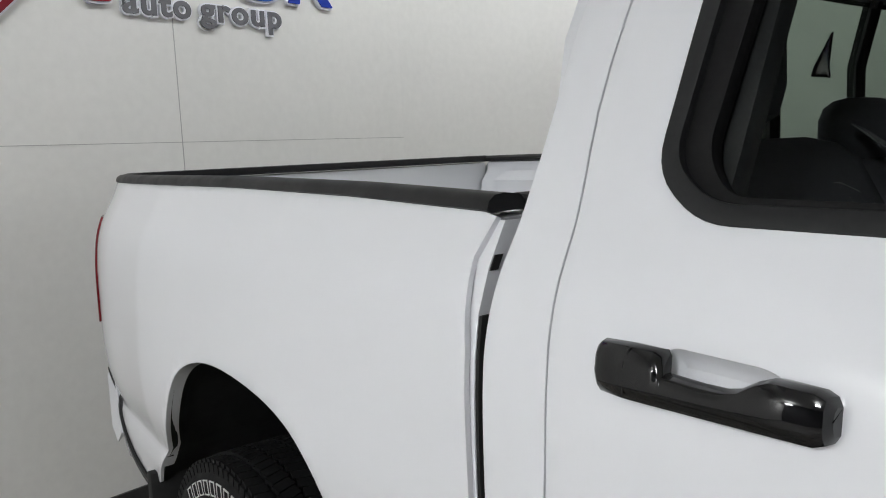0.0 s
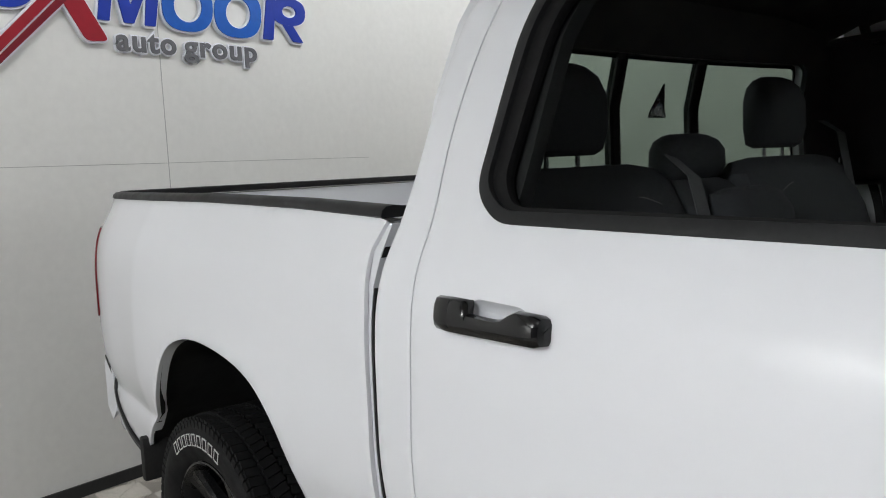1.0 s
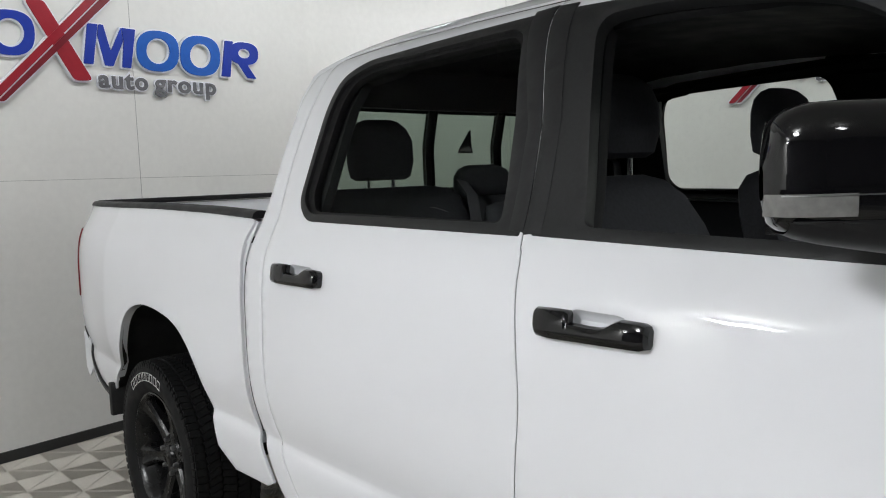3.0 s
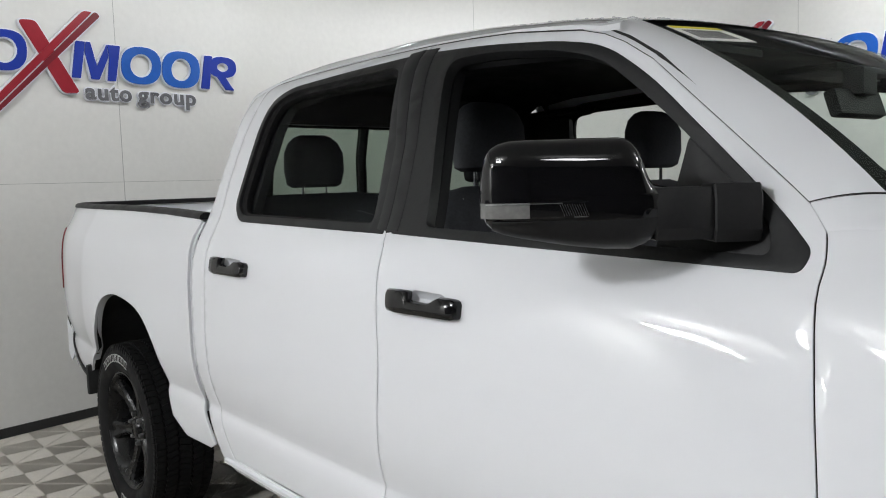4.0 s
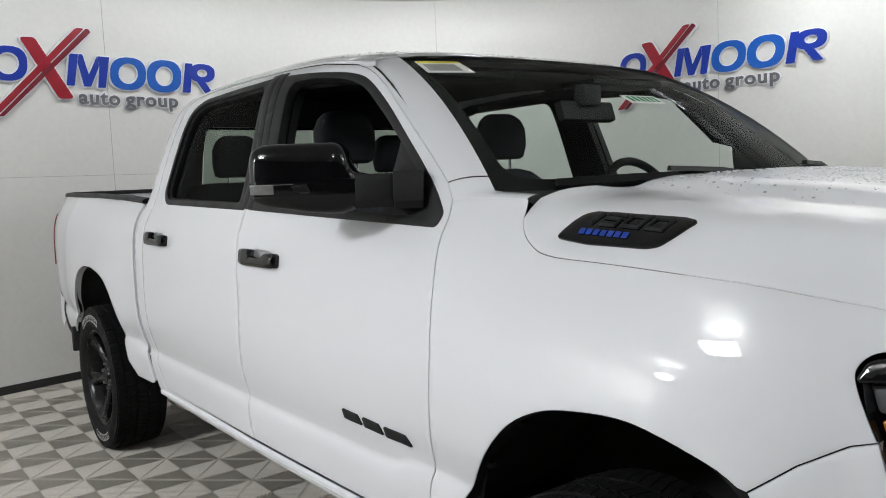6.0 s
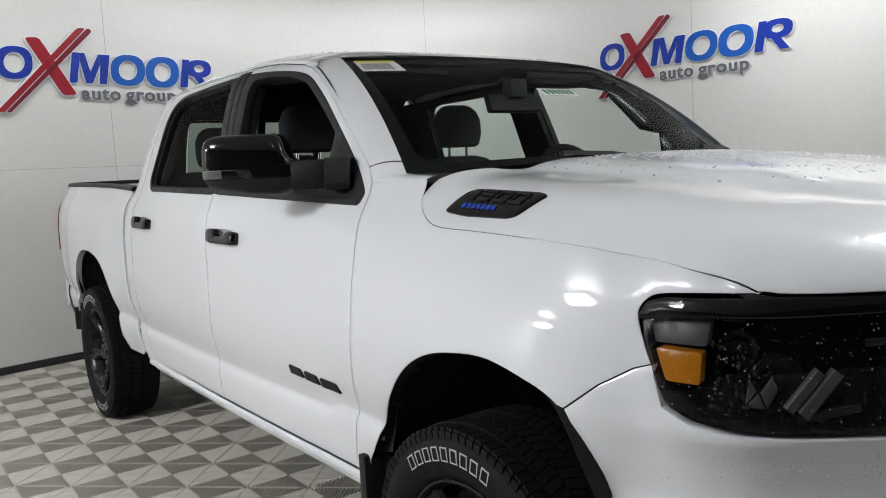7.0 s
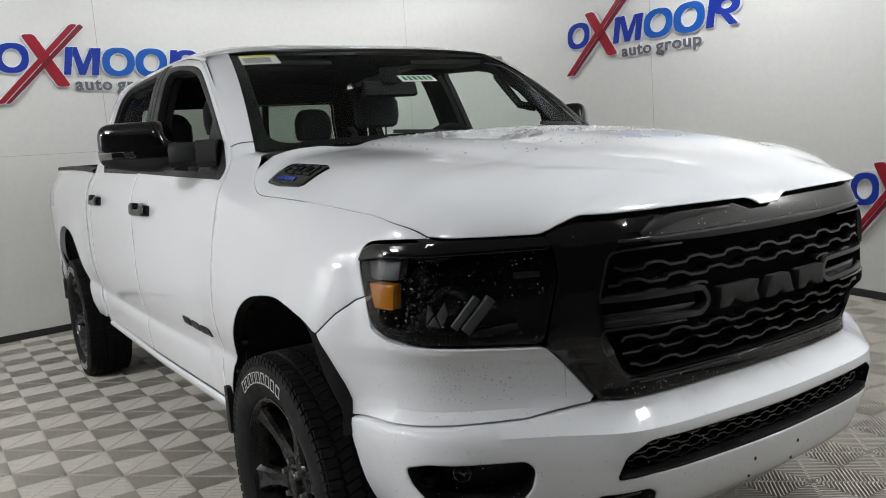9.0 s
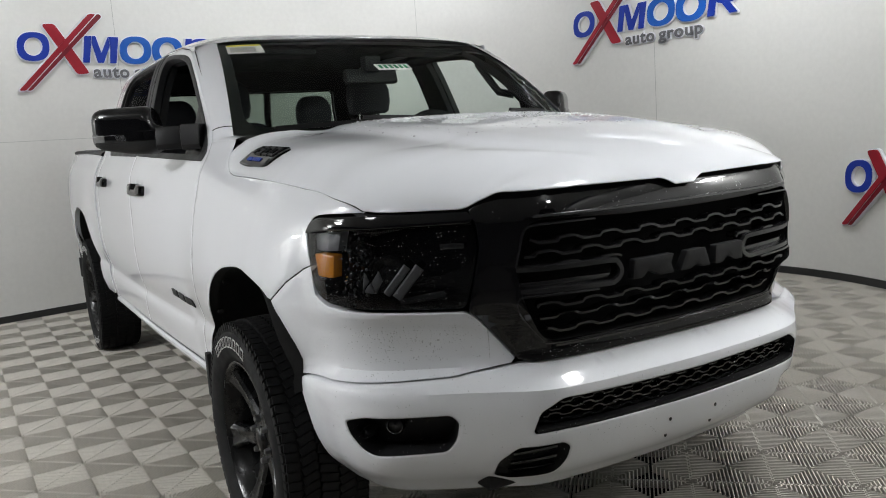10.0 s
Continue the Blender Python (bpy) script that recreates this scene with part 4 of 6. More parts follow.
both("wheel_liner", LINER, lambda bm: liner(bm, ARCH_F[:1] + ARCH_F, 0.0), label="black plastic wheel housing")
both("wheel_liner", LINER, lambda bm: liner(bm, ARCH_R, -3.672), label="black plastic wheel housing")
bm = bmesh.new()
box(bm, -4.6, -.45, .42, .75, .45, .56, .02)
for s in (-1, 1):
    box(bm, -4.7, s * .52 - .05, .40, .8, s * .52 + .05, .56, .015)
box(bm, -3.8, -.80, .34, -3.54, .80, .46, .03)
box(bm, -.12, -.80, .34, .12, .80, .46, .03)
# boxes added to block light under the body, standing for tank, exhaust and spare
box(bm, -3.1, -.62, .36, -.6, .62, .50, .05)
box(bm, -2.9, -.72, .36, -1.5, -.45, .48, .05)
box(bm, -2.9, .45, .36, -1.5, .72, .48, .05)
box(bm, -4.7, -.45, .40, -4.1, .45, .58, .08)
part("chassis", bm, LINER, truck, "black chassis frame and axles with added light-blocking boxes")


# ---- floor tiles ----
STEP = .2935
TILE_AT, TILE_TURN = (-1.558, -1.577), radians(46.1)


def tile_mesh():
    """One square tile of four triangles, whose ribs stand square to their edge."""
    verts, faces = [], []

    def slab(quad, z0, z1):
        k = len(verts)
        verts.extend([(x, y, z1) for x, y in quad] + [(x, y, z0) for x, y in quad])
        faces.append((k, k + 1, k + 2, k + 3))
        for i in range(4):
            faces.append((k + i, k + 4 + i, k + 4 + (i + 1) % 4, k + (i + 1) % 4))

    h = STEP / 2 - .0008
    num = 20
    pitch = 2 * h / num
    for q in range(4):
        c, s = (1, 0, -1, 0)[q], (0, 1, 0, -1)[q]
        for i in range(num):
            u = -h + pitch * (i + .5)
            w = .0018
            t0, t1 = abs(u) + .002, h - .0035
            if t1 - t0 > .004:
                quad = [(u - w, t0), (u + w, t0), (u + w, t1), (u - w, t1)]
                slab([(x * c - y * s, x * s + y * c) for x, y in quad], -.036, 0.0)
                k = u + pitch / 2
                slab([(x * c - y * s, x * s + y * c) for x, y in ((k - .0035, h - .0045), (k + .0035, h - .0045), (k + .0035, h), (k - .0035, h))], -.030, -.0008)
    return verts, faces


tv, tf = tile_mesh()
tile_data = bpy.data.meshes.new("tile")
tile_data.from_pydata(tv, [], tf)
tile_data.materials.append(TILE)
ct, st = math.cos(TILE_TURN), math.sin(TILE_TURN)
near_tiles, far_tiles = [], []
wall_poly = [tuple(p) for p in outline]
for i in range(-40, 40):
    for j in range(-40, 40):
        x = TILE_AT[0] + ct * (i + .5) * STEP - st * (j + .5) * STEP
        y = TILE_AT[1] + st * (i + .5) * STEP + ct * (j + .5) * STEP
        if -7.3 < x < 3.0 and -2.9 < y < 5.0 and inside(np.array([x, x - .3, x + .3, x, x]), np.array([y, y, y, y - .3, y + .3]), wall_poly).any():
            (near_tiles if -4.4 < x < .2 and -2.1 < y < 1.2 or 0 < x < 1.5 and 1 < y < 3 else far_tiles).append((x, y))
far_tiles += near_tiles[300:]
for x, y in near_tiles[:300]:
    t = new("tile", tile_data)
    t.location, t.rotation_euler, t.parent = (x, y, 0), (0, 0, TILE_TURN), floor
base = np.array(tv)
rot = np.array([[ct, -st, 0], [st, ct, 0], [0, 0, 1]])
base = base @ rot.T
fa = np.array(tf)
allv = np.concatenate([base + (x, y, 0) for x, y in far_tiles])
allf = np.concatenate([fa + k * len(base) for k in range(len(far_tiles))])
me = bpy.data.meshes.new("tiles")
me.from_pydata(allv.tolist(), [], allf.tolist())
me.materials.append(TILE)
rest = new("tiles", me)
rest.parent = floor
rest["kind"] = "stuff"
rest["label"] = "ribbed grey plastic floor tiles further off"


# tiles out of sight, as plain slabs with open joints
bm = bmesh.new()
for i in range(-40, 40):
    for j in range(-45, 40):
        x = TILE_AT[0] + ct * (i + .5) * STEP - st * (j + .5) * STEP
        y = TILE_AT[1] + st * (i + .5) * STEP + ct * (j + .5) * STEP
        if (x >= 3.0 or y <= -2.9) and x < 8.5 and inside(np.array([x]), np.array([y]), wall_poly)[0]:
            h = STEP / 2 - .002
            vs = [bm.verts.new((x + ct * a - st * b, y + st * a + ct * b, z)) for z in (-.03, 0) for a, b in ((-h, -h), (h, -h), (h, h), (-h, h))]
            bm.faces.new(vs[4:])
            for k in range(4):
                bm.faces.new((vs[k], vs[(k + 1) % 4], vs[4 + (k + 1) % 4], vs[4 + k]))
plain = part("tiles", bm, TILE_MEAN, floor, "grey plastic floor tiles by the side of the room", flat=True)
plain["kind"] = "stuff"


# ---- outer details ----
def tray(bm, outline, surf, depth, draw=.012, step=.05):
    """A recess behind an opening: walls that draw in and a floor."""
    ring0 = dense(list(outline), .02)
    ring1 = inset(ring0, draw)
    a = [bm.verts.new(surf(u, v, -.002)) for u, v in ring0]
    b = [bm.verts.new(surf(u, v, -depth)) for u, v in ring1]
    for i in range(len(a)):
        j = (i + 1) % len(a)
        bm.faces.new((a[i], a[j], b[j], b[i]))
    sheet(bm, ring1, surf, (), step, 0, -depth)


def strip(bm, surf, pts, wide, thick, out, taper=1.0):
    """A raised flat bar along (u, v) points of a sheet, square in section with chamfered top."""
    rows = []
    n = len(pts)
    for i, (u, v) in enumerate(pts):
        a, b = Vector(pts[max(0, i - 1)]), Vector(pts[min(n - 1, i + 1)])
        t = (b - a).normalized()
        nx, ny = -t.y * wide / 2, t.x * wide / 2
        rows.append([bm.verts.new(surf(u + k * nx, v + k * ny, out + h)) for k, h in ((1, -thick), (1, -thick * .25), (.7, 0), (-.7, 0), (-1, -thick * .25), (-1, -thick))])
    for a, b in zip(rows, rows[1:]):
        for i in range(6):
            bm.faces.new((a[i], a[(i + 1) % 6], b[(i + 1) % 6], b[i]))
    bm.faces.new(rows[0][::-1])
    bm.faces.new(rows[-1])


def plate(bm, surf, outline, out, thick, step=.03):
    sheet(bm, outline, surf, (), step, thick, out)


# door handles
def door_handle(door, side, x, z):
    def make(name, mat, fn, label=""):
        bm = bmesh.new()
        fn(bm)
        if side > 0:
            for v in bm.verts:
                v.co.y = -v.co.y
        return part(name, bm, mat, door, label)

    def cup(bm):
        ring0 = dense(cup_line(x, z), .012)
        rows = [[flank(u, v, o) for u, v in inset(ring0, d)] for d, o in ((0, -.001), (.004, -.008), (.010, -.014), (.018, -.017))]
        for r in rows:
            r.append(r[0])
        loft(bm, rows)
        sheet(bm, inset(ring0, .018), flank, (), .03, 0, -.017)

    make("handle_cup", PAINT, cup)

    def grip(bm):
        rows = []
        for s, lo, hi, o0, o1 in ((0, -.014, .010, 0, .014), (.002, -.022, .019, 0, .022), (.010, -.028, .024, 0, .027), (.040, -.030, .0245, 0, .030), (.078, -.030, .0235, .002, .031), (.085, -.030, .018, .006, .031), (.090, -.030, .003, .012, .031),
                                  (.13, -.030, .001, .014, .031), (.155, -.030, .001, .014, .031), (.170, -.030, .004, .012, .031), (.186, -.030, .013, .006, .031), (.200, -.030, .018, .0, .031), (.238, -.030, .016, .0, .030), (.247, -.027, .012, .0, .026), (.251, -.020, .004, .0, .016)):
            zz = [(lo, o0), (lo, o1 * .72), (lo + .006, o1 * .93), (lo + .014, o1), (hi - .012, o1), (hi - .004, o1 * .90), (hi, o1 * .62), (hi, o0)]
            rows.append([flank(x + s, z + a, b) for a, b in zz] + [flank(x + s, z + zz[0][0], zz[0][1])])
        loft(bm, rows)
        for row in (rows[0], rows[-1]):
            bm.faces.new([bm.verts.new(p) for p in row[:-1]])

    h = make("door_handle", GLOSS_BLACK, grip, "gloss black pull handle with water beads")
    bm = bmesh.new()
    strip(bm, flank, [(x + .050, z + .020), (x + .045, z + .004), (x + .046, z - .026)], .0016, .001, .0300)
    if side > 0:
        for v in bm.verts:
            v.co.y = -v.co.y
    part("seam", bm, LINER, h)


for i, side in ((0, -1), (1, 1)):
    door_handle(front_doors[i], side, *HANDLES[0])
    door_handle(rear_doors[i], side, *HANDLES[1])

# badges on the front doors and the bonnet's flanks
for i, side in ((0, 1), (1, -1)):
    badge = empty("door_badge")
    badge.parent = front_doors[i]
    badge["label"] = "three plain black raised blocks"
    for k in range(3):
        bm = bmesh.new()
        x0 = -.950 + k * .104
        plate(bm, flank, rounded([(x0, .797 - k * .004), (x0 + .078 + (k == 2) * .018, .794 - k * .004), (x0 + .095 + (k == 2) * .02, .766 - k * .004), (x0 + .004, .769 - k * .004)], .005), .006, .006, .02)
        if side < 0:
            for v in bm.verts:
                v.co.y = -v.co.y
        part("block", bm, SATIN_BLACK, badge)


def hood_side(a, b):
    """The bonnet's right flank: a along it, b up its slope from the shut line."""
    y = -(hood_edge_y(a) - b)
    return hood_at(a, y)


hood_flank = lifted(hood_side, 1)


def hood_flank_out(a, b, out=0.0):
    p = hood_flank(a, b, out)
    q = hood_flank(a, b, 0)
    if (p - q).z * out < 0:
        p = q * 2 - p
    return p


BADGE = [(-.190, .031), (-.181, .050), (-.160, .092), (-.138, .104), (.080, .112), (.112, .104), (.096, .064), (.072, .037), (.045, .030), (-.10, .026)]
for side in (1, -1):
    def mirror_if(bm):
        if side < 0:
            for v in bm.verts:
                v.co.y = -v.co.y
        return bm
    bm = bmesh.new()
    plate(bm, hood_flank_out, rounded(BADGE, .010), .006, .006, .02)
    vent = part("bonnet_badge", mirror_if(bm), GLOSS_BLACK, truck, "gloss black badge plate with a model number")
    bm = bmesh.new()
    for k, (a0, w) in enumerate(((-.140, .028), (-.098, .046), (-.040, .046), (.018, .046))):
        lo, hi = .066, .096
        if k == 0:
            strip(bm, hood_flank_out, [(a0 + .018, lo), (a0 + .030, hi)], .012, .005, .0105)
        else:
            c, r = a0 + w / 2, w / 2
            if k == 1:
                pts = [(c + r, hi), (c - r * .7, hi), (c - r * .9, lo + .017), (c + r * .9, lo + .015), (c + r * .7, lo), (c - r, lo)]
            else:
                pts = [(c + r, hi), (c - r * .7, hi), (c - r, lo), (c + r * .7, lo), (c + r, hi)]
            strip(bm, hood_flank_out, pts, .0085, .005, .0105)
    part("model_number", mirror_if(bm), SATIN_BLACK, vent, "raised black number 1500")
    for k in range(7):
        bm = bmesh.new()
        a0 = -.135 + k * .0185
        strip(bm, hood_flank_out, [(a0, .0475), (a0 + .0135, .0475)], .011, .002, .0085)
        part("blue_bar", mirror_if(bm), BADGE_BLUE, vent, "plain blue bar")


# door mirrors on stalks
def door_mirror(side):
    rig = empty("door_mirror")
    rig.parent = truck
    rig["label"] = "large gloss black towing mirror"

    def done(name, bm, mat, parent=None, label=""):
        if side > 0:
            for v in bm.verts:
                v.co.y = -v.co.y
        return part(name, bm, mat, parent or rig, label)

    root, tip = Vector((-.785, -.955, 0)), Vector((-.998, -1.186, 0))
    d = (tip - root).normalized()
    n = Vector((-d.y, d.x, 0))
    if n.x < 0:
        n = -n
    length = (tip - root).length
    top = spline([(0, 1.462), (.06, 1.466), (.09, 1.472), (.12, 1.492), (.155, 1.524), (.20, 1.541), (.26, 1.547), (.80, 1.548), (.91, 1.541), (.97, 1.522), (1, 1.475)])
    bot = spline([(0, 1.398), (.06, 1.385), (.13, 1.368), (.22, 1.360), (.36, 1.362), (.65, 1.375), (.88, 1.390), (.96, 1.402), (1, 1.435)])
    deep = spline([(0, .030), (.08, .050), (.25, .066), (.75, .064), (.92, .050), (.98, .030), (1, .008)])

    def section(a, z0=None, z1=None, grow=0.0):
        c = root + d * (a * length)
        t, b, w = top(a), bot(a), deep(a) + grow
        mid, h = (t + b) / 2, (t - b) / 2 + grow
        out = []
        for k in range(28):
            ang = 2 * math.pi * k / 28
            cs, sn = math.cos(ang), math.sin(ang)
            fx = math.copysign(abs(cs) ** .55, cs) * (1.0 if cs > 0 else .75)
            fz = math.copysign(abs(sn) ** .55, sn)
            out.append(c + n * (w * fx) + Vector((0, 0, mid + h * fz)))
        return out

    bm = bmesh.new()
    rows = [section(a) for a in (0, .03, .06, .09, .11, .13, .15, .17, .2, .23, .26, .34, .45, .56, .67, .76, .84, .9, .94, .97, .99, 1.0)]
    for r in rows:
        r.append(r[0])
    loft(bm, rows)
    done("housing", bm, GLOSS_BLACK, None, "gloss black mirror housing")
    bm = bmesh.new()
    rows = []
    for a in (.02, .06, .12, .2, .34, .5, .66, .8, .88, .94):
        low = section(a, grow=.0022)[14:28]
        rows.append([Vector((q.x, q.y, min(q.z, 1.410))) for q in low] + [Vector((low[-1].x, low[-1].y, 1.412))])
    loft(bm, rows)
    done("lower_shell", bm, SATIN_BLACK, None, "satin black lower shell")

    def face(a, z, o):
        c = root + d * (a * length)
        t, b = top(a), bot(a)
        q = max(-.999, min(.999, (z - (t + b) / 2) / ((t - b) / 2)))
        sn = math.copysign(abs(q) ** (1 / .55), q)
        cs = math.sqrt(max(0, 1 - sn * sn))
        return c + n * (deep(a) * cs ** .55 + o) + Vector((0, 0, z))

    for name, mat, pts, w, o, lab in (("band", GLOSS_BLACK, [(.02 + .095 * i, 1.432 - .004 * i / 10) for i in range(11)], .040, .0035, "gloss black band round the housing"),
                                      ("strip_lamp", LENS_CLEAR, [(.74 + .026 * i, 1.4295) for i in range(11)], .026, .0052, "clear end of the strip lamp"),
                                      ("strip_lamp", LENS_DARK, [(.44 + .030 * i, 1.4300) for i in range(11)], .028, .0050, "smoked strip lamp"),
                                      ("trim_line", STEEL, [(.57 + .040 * i, 1.4405) for i in range(11)], .0016, .0066, ""),
                                      ("trim_line", STEEL, [(.44 + .018 * i, 1.4175) for i in range(5)], .0016, .0066, "")):
        bm = bmesh.new()
        strip(bm, lambda u, v, o_=0: face(u, v, o_), pts, w, .003, o)
        done(name, bm, mat, None, lab)
    for k in range(11):
        bm = bmesh.new()
        strip(bm, lambda u, v, o_=0: face(u, v, o_), [(.585 - k * .0125, 1.4385), (.560 - k * .0125, 1.4195)], .0014, .002, .0062)
        done("lamp_rib", bm, STEEL)
    bm = bmesh.new()
    c0, c1 = root + d * .05 - n * .046, root + d * (length * .93) - n * .050
    vs = [bm.verts.new((p.x, p.y, z)) for p, z in ((c0, 1.385), (c1, 1.39), (c1, 1.53), (c0, 1.50))]
    bm.faces.new(vs)
    bmesh.ops.solidify(bm, geom=bm.faces[:], thickness=.006)
    done("mirror_glass", bm, CHROME, None, "silvered mirror glass")
    # stalk in two lengths
    for (p0, p1, z0, z1, w, name) in (((-.690, -.835), (-.742, -.895), 1.366, 1.464, .046, "stalk_base"), ((-.744, -.898), (-.800, -.985), 1.372, 1.460, .042, "stalk")):
        bm = bmesh.new()
        a, b = Vector((*p0, 0)), Vector((*p1, 0))
        t = (b - a).normalized()
        q = Vector((t.y, -t.x, 0))
        rows = []
        for e in (0, .04, .5, .96, 1):
            c = a.lerp(b, e)
            k = .93 if e in (0, 1) else 1.0
            prof = [(-w, z0 + .02), (-w * .8, z0), (w * .8, z0), (w, z0 + .02), (w, z1 - .02), (w * .8, z1), (-w * .8, z1), (-w, z1 - .02), (-w, z0 + .02)]
            rows.append([c + q * (s * k) + Vector((0, 0, (z - (z0 + z1) / 2) * k + (z0 + z1) / 2)) for s, z in prof])
        loft(bm, rows)
        for r in (rows[0], rows[-1]):
            bm.faces.new([bm.verts.new(p) for p in r[:-1]])
        done(name, bm, SATIN_BLACK, None, "satin black mirror stalk")
    bm = bmesh.new()
    sheet(bm, rounded([(-.632, 1.343, .01), (-.86, 1.350, .01), (-.835, 1.560, .02), (-.66, 1.418, .01)], .01), flank, (), .04, .012, -.006)
    done("sail_panel", bm, SATIN_BLACK, None, "satin black triangular mirror mount")


LENS_DARK = material("smoked_lamp", (.006, .006, .007), .08, vary=.2, scale=40)
LENS_CLEAR = material("clear_lamp_end", (.17, .17, .165), .12, vary=.2, scale=60)
for side in (-1, 1):
    door_mirror(side)


# headlamps
def headlamp(side):
    lamp = empty("headlamp")
    lamp.parent = truck
    lamp["label"] = "smoked black headlamp with an amber marker and water drops"

    def done(name, bm, mat, label=""):
        if side > 0:
            for v in bm.verts:
                v.co.y = -v.co.y
        return part(name, bm, mat, lamp, label)

    bm = bmesh.new()
    tray(bm, HEADLAMP, flank, .085, .006)
    done("bowl", bm, GLOSS_BLACK)
    bm = bmesh.new()
    sheet(bm, HEADLAMP, flank, (), .03, .006, .0)
    lens = done("lens", bm, LENS, "clear smoked lens")
    lens.visible_shadow = False
    bm = bmesh.new()
    sheet(bm, rounded([(.466, 1.112), (.530, 1.121), (.600, 1.126), (.790, 1.127), (.974, 1.128), (.985, 1.140), (.972, 1.158), (.800, 1.1625), (.712, 1.1625), (.520, 1.1560), (.482, 1.1450)], .010), flank, (), .016, .010, .009, 1, .005)
    done("brow", bm, GLOSS_BLACK, "gloss black upper brow")
    bm = bmesh.new()
    plate(bm, flank, rounded([(.502, 1.060), (.598, 1.060), (.594, 1.001), (.526, 1.002)], .006), -.012, .03, .02)
    done("amber_marker", bm, AMBER, "amber side marker")
    bm = bmesh.new()
    plate(bm, flank, rounded([(.482, 1.108), (.612, 1.118), (.604, 1.070), (.496, 1.068)], .006), -.022, .03, .03)
    done("upper_reflector", bm, FROST, "pale grey reflector")
    for s, z, r in ((.662, 1.062, .036), (.655, .985, .030), (.742, 1.000, .052)):
        bm = bmesh.new()
        c = Vector(flank(s, z, -.066))
        nrm = (Vector(flank(s, z, 0)) - c).normalized()
        rot = nrm.to_track_quat("Y", "Z").to_matrix().to_4x4()
        lathe(bm, [(r, -.01), (r, .012), (r * .95, .015), (r * .90, .012), (r * .86, -.004), (r * .45, -.008), (r * .40, .002), (.0005, .004)], 24)
        for v in bm.verts:
            v.co = c + rot @ v.co
        done("projector", bm, BAR_BLACK, "black lamp well")
    random.seed(5)
    for k in range(60):
        bm = bmesh.new()
        s, z = random.uniform(.608, .700), random.uniform(.945, 1.105)
        w = random.uniform(.002, .0065)
        turn = random.uniform(-.6, .6)
        pts = [(s - w, z), (s - w * .2, z + w * random.uniform(.5, 1.2)), (s + w * .8, z + w * turn), (s + w * .1, z - w * random.uniform(.8, 1.8))]
        sheet(bm, pts, flank, (), .03, .008, -.050 + random.uniform(-.008, .022))
        done("reflector_facet", bm, CHROME if k % 4 == 0 else SMOKED)
    for pts in ([(.676, .962), (.712, .958), (.700, .985)], [(.704, .986), (.716, .958), (.736, .990), (.727, 1.016)], [(.675, .966), (.696, .990), (.682, 1.012)]):
        bm = bmesh.new()
        sheet(bm, pts, flank, (), .03, .006, -.034)
        done("reflector_facet", bm, FROST, "pale grey reflector facet")
    for pts, w in (([(.750, .958), (.780, .993), (.808, 1.026)], .020), ([(.776, .948), (.808, .985), (.840, 1.023)], .025)):
        bm = bmesh.new()
        strip(bm, flank, pts, w, .012, -.016)
        done("light_bar", bm, FROST, "frosted grey light bar")
    bm = bmesh.new()
    strip(bm, flank, [(.895, 1.070), (.925, 1.071), (.955, 1.070)], .014, .006, -.03)
    done("label_plate", bm, SMOKED)
    bm = bmesh.new()
    strip(bm, flank, [(.78, .930), (.84, .938), (.90, .945)], .018, .008, -.05)
    done("lower_vane", bm, SMOKED)


FROST = material("frosted_grey", (.10, .10, .104), .45, vary=.1, scale=40)
SMOKED = material("smoked_reflector", (.07, .07, .073), .15, metal=.6, vary=.3, scale=60)
for side in (-1, 1):
    headlamp(side)


# grille
bm = bmesh.new()
tray(bm, rounded(MESH, .02), nose, .10, .004)
part("grille_backing", bm, GRILLE_DARK, truck)


def span(poly, z):
    """Where a level line crosses an outline."""
    xs = []
    for (a, b), (c, d) in zip(poly, poly[1:] + poly[:1]):
        if (b > z) != (d > z):
            xs.append(a + (c - a) * (z - b) / (d - b))
    return (min(xs), max(xs)) if xs else None


def wavy(z, s0, s1, phase, period, amp):
    """A bar that lies low and flat, steps up, bows and sinks again."""
    pts = []
    k = math.floor((s0 - phase) / period) - 1
    while phase + k * period < s1:
        for q, v in ((-.20, 0), (0, 0), (.20, .05), (.26, .85), (.36, 1.0), (.50, 1.12), (.62, .95), (.72, .45)):
            u = phase + (k + q) * period
            if s0 <= u <= s1:
                pts.append((u, z + amp * v))
        k += 1
    return pts


